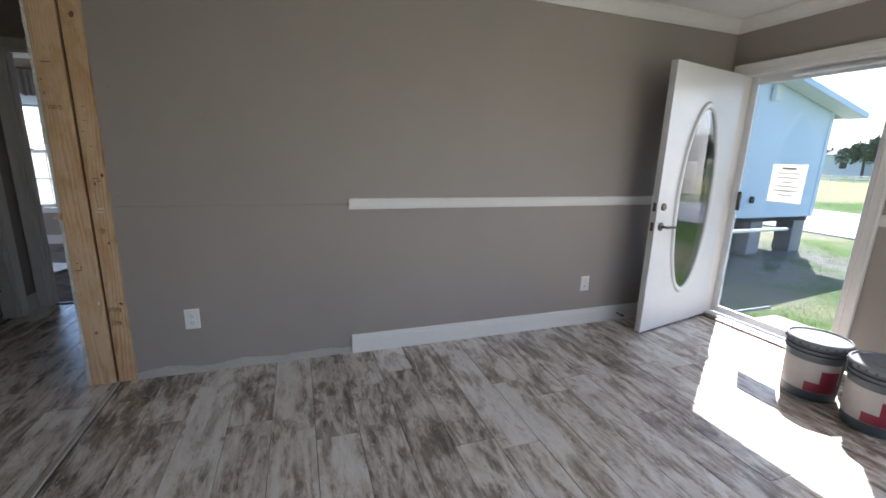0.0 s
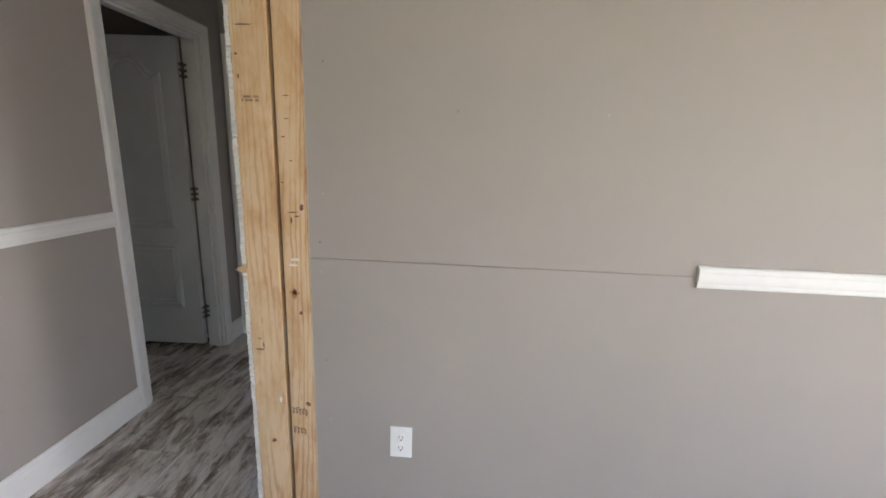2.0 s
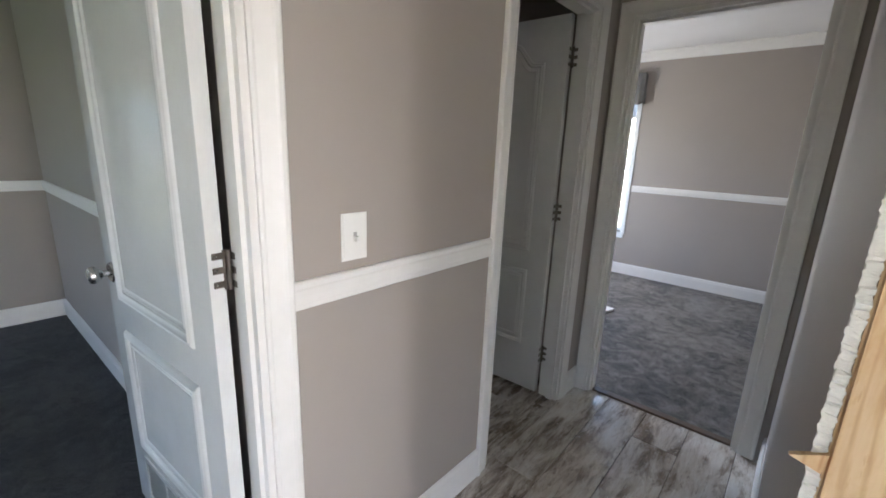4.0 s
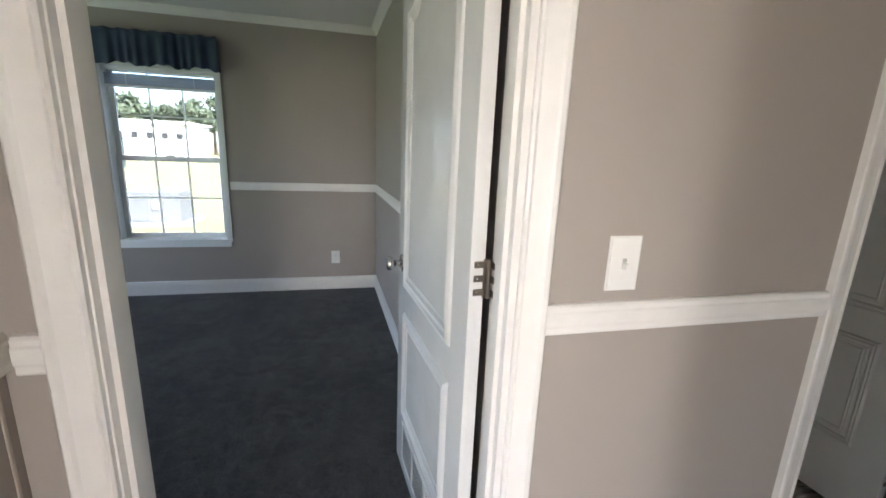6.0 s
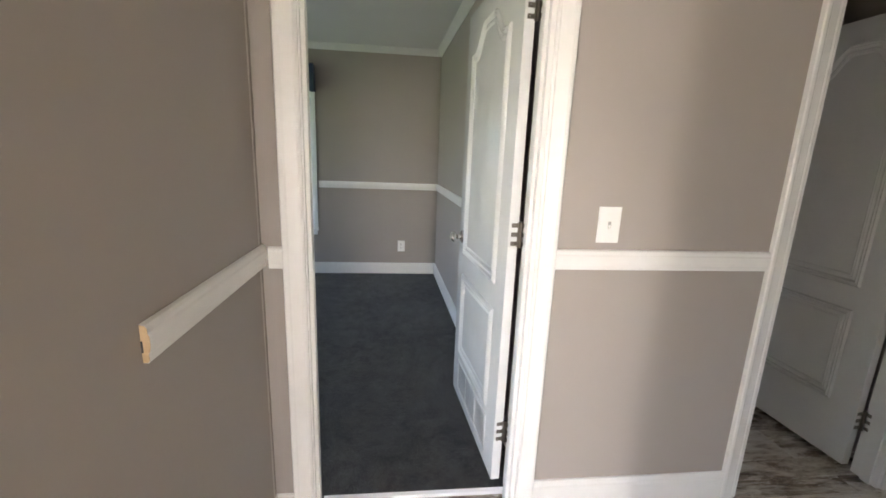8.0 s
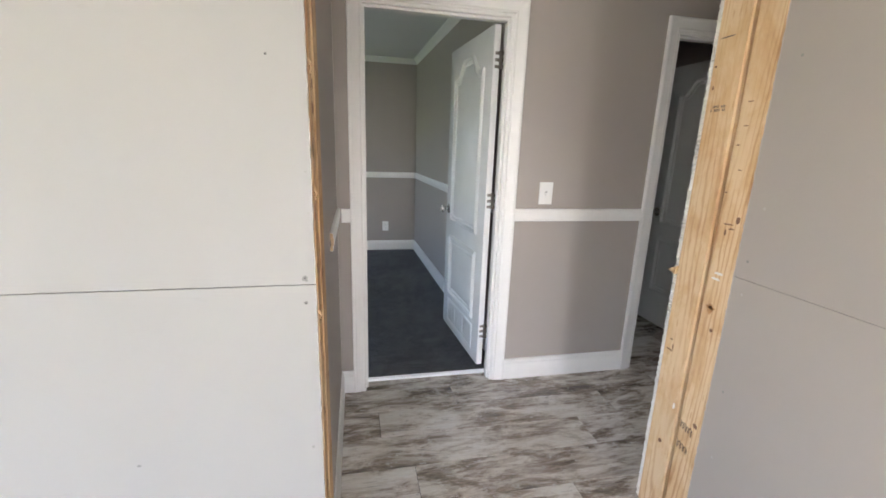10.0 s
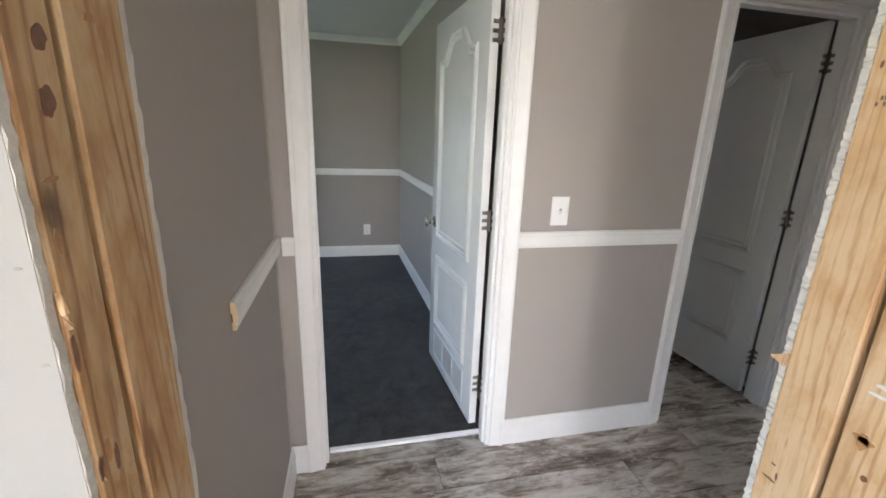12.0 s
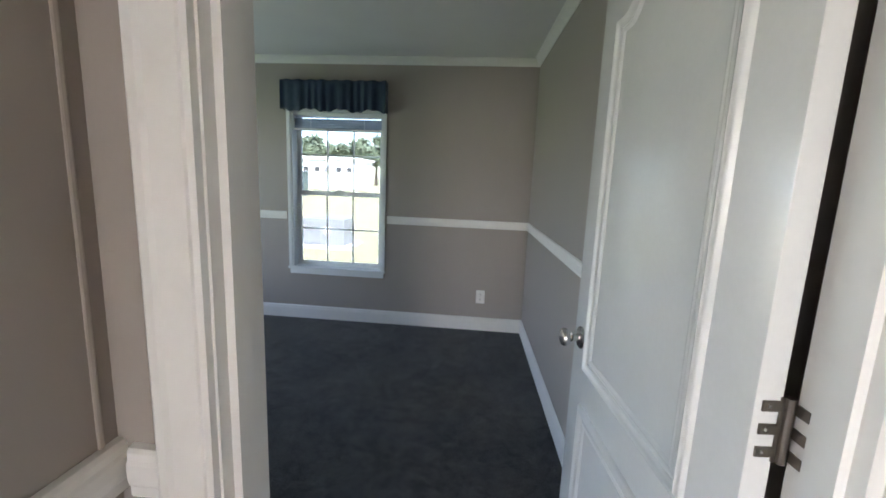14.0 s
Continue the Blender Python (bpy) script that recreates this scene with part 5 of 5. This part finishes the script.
def gable_house(name, label, x0, x1, y0, y1, z0, z1, peak, siding, lap=0.2):
    """A raised house with its gable towards -y: lapped boards, roof with eaves, piers below."""
    th = thing(name, label, "house")
    xm = (x0 + x1) / 2
    bm = boxes((x0, x1, y0, y1, z0, z1))
    prism(bm, [(x0, z1), (x1, z1), (xm, peak)], (0, y0, 0), (0, y1, 0), (1, 0, 0))
    part("wall", bm, siding, th)
    k = 0
    z = z0
    while z < peak - lap:
        f = 0 if z < z1 else (z + lap - z1) / (peak - z1)
        a, b = x0 + (xm - x0) * f, x1 - (x1 - xm) * f
        bm = bmesh.new()
        prism(bm, [(0, 0), (0.006, 0), (0.002, lap), (0, lap)], (a, y0, z), (b, y0, z), (0, -1, 0))
        part("board", bm, siding, th)
        z += lap
    ov, tk = 0.45, 0.09
    for s, xe in ((-1, x0), (1, x1)):
        d = Vector((xe - xm, 0, z1 - peak)).normalized()
        e = Vector((xe, 0, z1)) + d * ov
        bm = bmesh.new()
        prism(bm, [(xm, peak), (e.x, e.z), (e.x, e.z + tk), (xm, peak + tk)], (0, y0 - 0.4, 0), (0, y1 + 0.4, 0), (1, 0, 0))
        rf = part("roof", bm, ROOFING, th)
        bm = bmesh.new()
        prism(bm, [(xm, peak - 0.02), (e.x, e.z - 0.02), (e.x, e.z + tk + 0.01), (xm, peak + tk + 0.01)], (0, y0 - 0.44, 0), (0, y0 - 0.401, 0), (1, 0, 0))
        part("fascia", bm, siding, rf)
        bm = bmesh.new()
        prism(bm, [(xm, peak - 0.02), (e.x, e.z - 0.02), (e.x, e.z - 0.003), (xm, peak - 0.003)], (0, y0 - 0.40, 0), (0, y0 - 0.03, 0), (1, 0, 0))
        part("soffit", bm, WHITE_SIDING, rf, "cream soffit under the eave")
    # shadow line under the house is put into this thin black frame
    part("floor_frame", boxes((x0 + 0.05, x1 - 0.05, y0 + 0.05, y1, z0 - 0.11, z0 - 0.002)), UNDERSIDE, th, "floor frame coloured black for the shade under the house")
    xx = x0 + 0.7
    while xx < x1 + 0.1:
        for yy in (y0 + 0.35, y0 + 3.2, y0 + 6.4):
            part("pier", soft_box(xx - 0.2, xx + 0.2, yy - 0.2, yy + 0.2, GZ - 0.03, z0 - 0.111, 0.01, 1), BLOCK, th)
        xx += 1.5
    part("corner_trim", boxes((x1 - 0.10, x1 + 0.012, y0 - 0.022, y0 - 0.002, z0, z1)), siding, th)
    return th


gh = gable_house("blue_house", "pale blue raised house on block piers", 5.0, 11.8, 6.45, 17.0, 0.06, 2.45, 3.32, BLUE_SIDING)
part("wall_lamp", soft_box(9.6, 9.78, 6.33, 6.43, 2.58, 2.88, 0.01, 1), WHITE_SIDING, gh, "white box lamp")
part("meter_box", soft_box(9.53, 9.63, 6.38, 6.43, 0.40, 0.55, 0.01, 1), UNDERSIDE, gh)

setting("road", boxes((15.4, 23.4, -70, 60, GZ - 0.05, GZ + 0.045)), CONCRETE, "pale concrete road across the lawn", "road")


def rail_fence(x, y0, y1, posts):
    th = thing("rail_fence", "low white rail fence along a dry field", "fence")
    step = (y1 - y0) / (posts - 1)
    for k in range(posts):
        part("post", soft_box(x - 0.06, x + 0.06, y0 + k * step - 0.06, y0 + k * step + 0.06, GZ - 0.05, GZ + 1.0, 0.01, 1), WHITE_SIDING, th)
    for z in (0.25, 0.55, 0.85):
        part("rail", boxes((x + 0.061, x + 0.10, y0, y1, GZ + z - 0.09, GZ + z + 0.09)), WHITE_SIDING, th)


rail_fence(66, -50, 60, 45)
fh = thing("far_house", "pale low house beyond the dry field", "house")
part("wall", boxes((104, 114, 50.5, 57.0, GZ - 0.05, GZ + 4.2)), WHITE_SIDING, fh)
bm = bmesh.new()
prism(bm, [(103.4, GZ + 4.2), (114.6, GZ + 4.2), (109, GZ + 5.6)], (0, 50, 0), (0, 57.5, 0), (1, 0, 0))
part("roof", bm, ROOFING, fh)
nh = thing("far_house", "white low house on the far side of the road", "house")
part("wall", boxes((48, 57, -31, -20, GZ - 0.05, GZ + 3.2)), WHITE_SIDING, nh)
bm = bmesh.new()
prism(bm, [(47.5, GZ + 3.2), (57.5, GZ + 3.2), (52.5, GZ + 4.9)], (0, -31.4, 0), (0, -19.6, 0), (1, 0, 0))
part("roof", bm, ROOFING, nh)
part("window", boxes((47.94, 47.999, -24.0, -22.8, GZ + 1.3, GZ + 2.4)), WINDOW_DARK, nh)
part("window", boxes((103.94, 103.999, 53.0, 54.2, GZ + 1.5, GZ + 2.7)), WINDOW_DARK, fh)


def long_building(name, label, x0, x1, y0, y1, h, windows, wall_material):
    th = thing(name, label, "building")
    part("wall", boxes((x0, x1, y0, y1, GZ - 0.05, GZ + h)), wall_material, th)
    part("roof", boxes((x0 - 0.4, x1 + 0.4, y0 - 0.4, y1 + 0.4, GZ + h, GZ + h + 0.35)), WHITE_SIDING, th)
    for k in range(windows):
        y = y0 + (y1 - y0) * (k + 0.5) / windows
        wi = part("window", boxes((x1, x1 + 0.06, y - 0.38, y + 0.38, GZ + h * 0.56, GZ + h * 0.74)), WINDOW_DARK, th)
        part("sill", boxes((x1, x1 + 0.12, y - 0.45, y + 0.45, GZ + h * 0.53, GZ + h * 0.56)), WHITE_SIDING, wi)
    return th


long_building("low_building", "long low white building with a row of windows", -76, -66, -40.0, -18.6, 4.6, 12, WHITE_SIDING)
cb = thing("utility_cabinet", "grey metal utility cabinet on a pad", "cabinet")
part("body", soft_box(-14.4, -13.5, -3.66, -2.34, GZ + 0.06, GZ + 0.86, 0.02, 2), UNIT_GREY, cb)
part("pad", boxes((-14.6, -13.2, -3.9, -2.1, GZ - 0.05, GZ + 0.06)), CONCRETE, cb)
part("door", soft_box(-13.5, -13.47, -3.60, -3.05, GZ + 0.12, GZ + 0.80, 0.008, 1), UNIT_GREY, cb)
part("plaque", boxes((-13.5, -13.47, -2.98, -2.78, GZ + 0.40, GZ + 0.62)), PAPER, cb)
cb = thing("green_cabinet", "dark green metal box on the lawn", "cabinet")
part("body", soft_box(-41.5, -39.0, -18.6, -15.6, GZ - 0.03, GZ + 2.3, 0.03, 2), GREEN_BOX, cb)
part("lid", soft_box(-41.6, -38.9, -18.7, -15.5, GZ + 2.3, GZ + 2.4, 0.02, 1), GREEN_BOX, cb)


def tree_model(seed, height):
    """Tapered trunk with limbs, and a crown of many small leaf faces in loose clumps."""
    rnd = random.Random(seed)
    th = thing("tree", "broad-leaved green tree in the distance", "tree", "trees beyond the lawn")
    bm = bmesh.new()

    def limb(p, q, r0, r1):
        d = (q - p).to_track_quat("Z", "Y")
        a = [bm.verts.new(p + d @ Vector((r0 * math.cos(k * 1.0472), r0 * math.sin(k * 1.0472), 0))) for k in range(6)]
        b = [bm.verts.new(q + d @ Vector((r1 * math.cos(k * 1.0472), r1 * math.sin(k * 1.0472), 0))) for k in range(6)]
        for k in range(6):
            bm.faces.new((a[k], a[(k + 1) % 6], b[(k + 1) % 6], b[k]))

    top = Vector((rnd.uniform(-0.4, 0.4), rnd.uniform(-0.4, 0.4), height * 0.62))
    limb(Vector((0, 0, -0.2)), top, height * 0.03, height * 0.012)
    clumps = []
    for k in range(11):
        a, f = k * 2.4 + rnd.uniform(-0.4, 0.4), rnd.uniform(0.45, 1.0)
        p = top * f
        q = p + Vector((math.cos(a), math.sin(a), rnd.uniform(0.25, 1.1))) * height * rnd.uniform(0.14, 0.27)
        limb(p, q, height * 0.010, height * 0.004)
        clumps.append((q, height * rnd.uniform(0.09, 0.15)))
        clumps.append((p.lerp(q, 0.6) + Vector((0, 0, height * 0.05)), height * rnd.uniform(0.06, 0.11)))
    part("trunk", bm, BARK, th)
    verts, faces = [], []
    for c, r in clumps:
        for i in range(80):
            v = Vector((rnd.gauss(0, 1), rnd.gauss(0, 1), rnd.gauss(0, 0.8)))
            p = c + v.normalized() * r * rnd.uniform(0.4, 1.1)
            e = Euler((rnd.uniform(0, 3), rnd.uniform(0, 3), rnd.uniform(0, 6))).to_matrix()
            s = height * rnd.uniform(0.022, 0.045)
            k = len(verts)
            verts += [tuple(p + e @ Vector(o) * s) for o in ((-1, 0, 0), (0, -0.6, 0.1), (1, 0, 0), (0, 0.6, 0.1))]
            faces.append((k, k + 1, k + 2, k + 3))
    me = bpy.data.meshes.new("crown")
    me.from_pydata(verts, [], faces)
    me.materials.append(LEAF)
    cr = new("crown", me)
    cr.parent = th
    return th


models = [tree_model(21, 8.0), tree_model(22, 6.5)]
models[0].matrix_basis = pose(88, 42.5, GZ)
models[1].matrix_basis = pose(104, 47.0, GZ)
rnd = random.Random(5)
for k in range(27):
    far = k % 2
    if k < 18:
        x, y = -98 - rnd.uniform(0, 12), -66 + k * 3.4 + rnd.uniform(-1.0, 1.0)
    else:
        x, y = 105 + rnd.uniform(0, 25), 28 + (k - 18) * 4.2
    copy_thing(models[far], pose(x, y, GZ, 0, 0, rnd.uniform(0, 360)) @ Matrix.Scale(1.75 if k < 18 else 1.0, 4))
for k in range(22):
    copy_thing(models[k % 2], pose(78 + rnd.uniform(0, 14), -66 + k * 3.8 + rnd.uniform(-1, 1), GZ, 0, 0, rnd.uniform(0, 360)))

# ---------------------------------------------------------------- unseen slab added over the whole house to keep sun out
setting("roof_slab", boxes((BX - 0.4, XE + 0.30, -3.9, RY + 0.4, 2.52, 2.60)), ROOFING, "unseen slab added over the rooms to keep the sun out", "roof")

# ---------------------------------------------------------------- plank floors, last
PW, PL, GAP = 0.195, 1.22, 0.0014
plank_meshes = {}


def plank_mesh(wd, ln):
    key = (round(wd, 3), round(ln, 3))
    if key not in plank_meshes:
        bm = bmesh.new()
        x, y, e = wd / 2 - GAP, ln / 2 - GAP, 0.0011
        lo = [bm.verts.new((sx * x, sy * y, -0.006)) for sx, sy in ((-1, -1), (1, -1), (1, 1), (-1, 1))]
        md = [bm.verts.new((sx * x, sy * y, -e)) for sx, sy in ((-1, -1), (1, -1), (1, 1), (-1, 1))]
        hi = [bm.verts.new((sx * (x - e), sy * (y - e), 0)) for sx, sy in ((-1, -1), (1, -1), (1, 1), (-1, 1))]
        for p, q in ((lo, md), (md, hi)):
            for k in range(4):
                bm.faces.new((p[k], p[(k + 1) % 4], q[(k + 1) % 4], q[k]))
        bm.faces.new(hi)
        me = bpy.data.meshes.new("plank")
        bm.to_mesh(me)
        bm.free()
        me.materials.append(PLANK)
        plank_meshes[key] = me
    return plank_meshes[key]


def plank_floor(name, label, x0, x1, y0, y1, edge, seed):
    fl = setting(name, boxes((x0, x1, y0, y1, -0.05, -0.0061)), SUBFLOOR, label, "floor")
    rnd = random.Random(seed)
    x = edge - math.ceil((edge - x0) / PW) * PW
    while x < x1 - 0.004:
        a, b = max(x, x0), min(x + PW, x1)
        y = y0 - rnd.uniform(0.05, PL)
        while y < y1 - 0.004:
            c, d = max(y, y0), min(y + PL, y1)
            if d - c > 0.02 and b - a > 0.01:
                ob = new("plank", plank_mesh(b - a, d - c))
                ob.parent = fl
                ob.location = ((a + b) / 2, (c + d) / 2, rnd.uniform(-0.0003, 0.0))
            y += PL
        x += PW


plank_floor("floor_main", "weathered grey and brown vinyl plank floor", -0.9215, XE - 0.045, -3.5, YN + 0.012, -0.125, 31)
plank_floor("floor_hall", "weathered grey-brown vinyl plank floor of the hall", HX - 0.078, -0.929, HS, HN + 0.045, -1.555, 32)
plank_floor("floor_bath", "weathered grey-brown vinyl plank floor of a small room", -3.45, HX - 0.078, 2.45, 3.95, -1.555, 33)
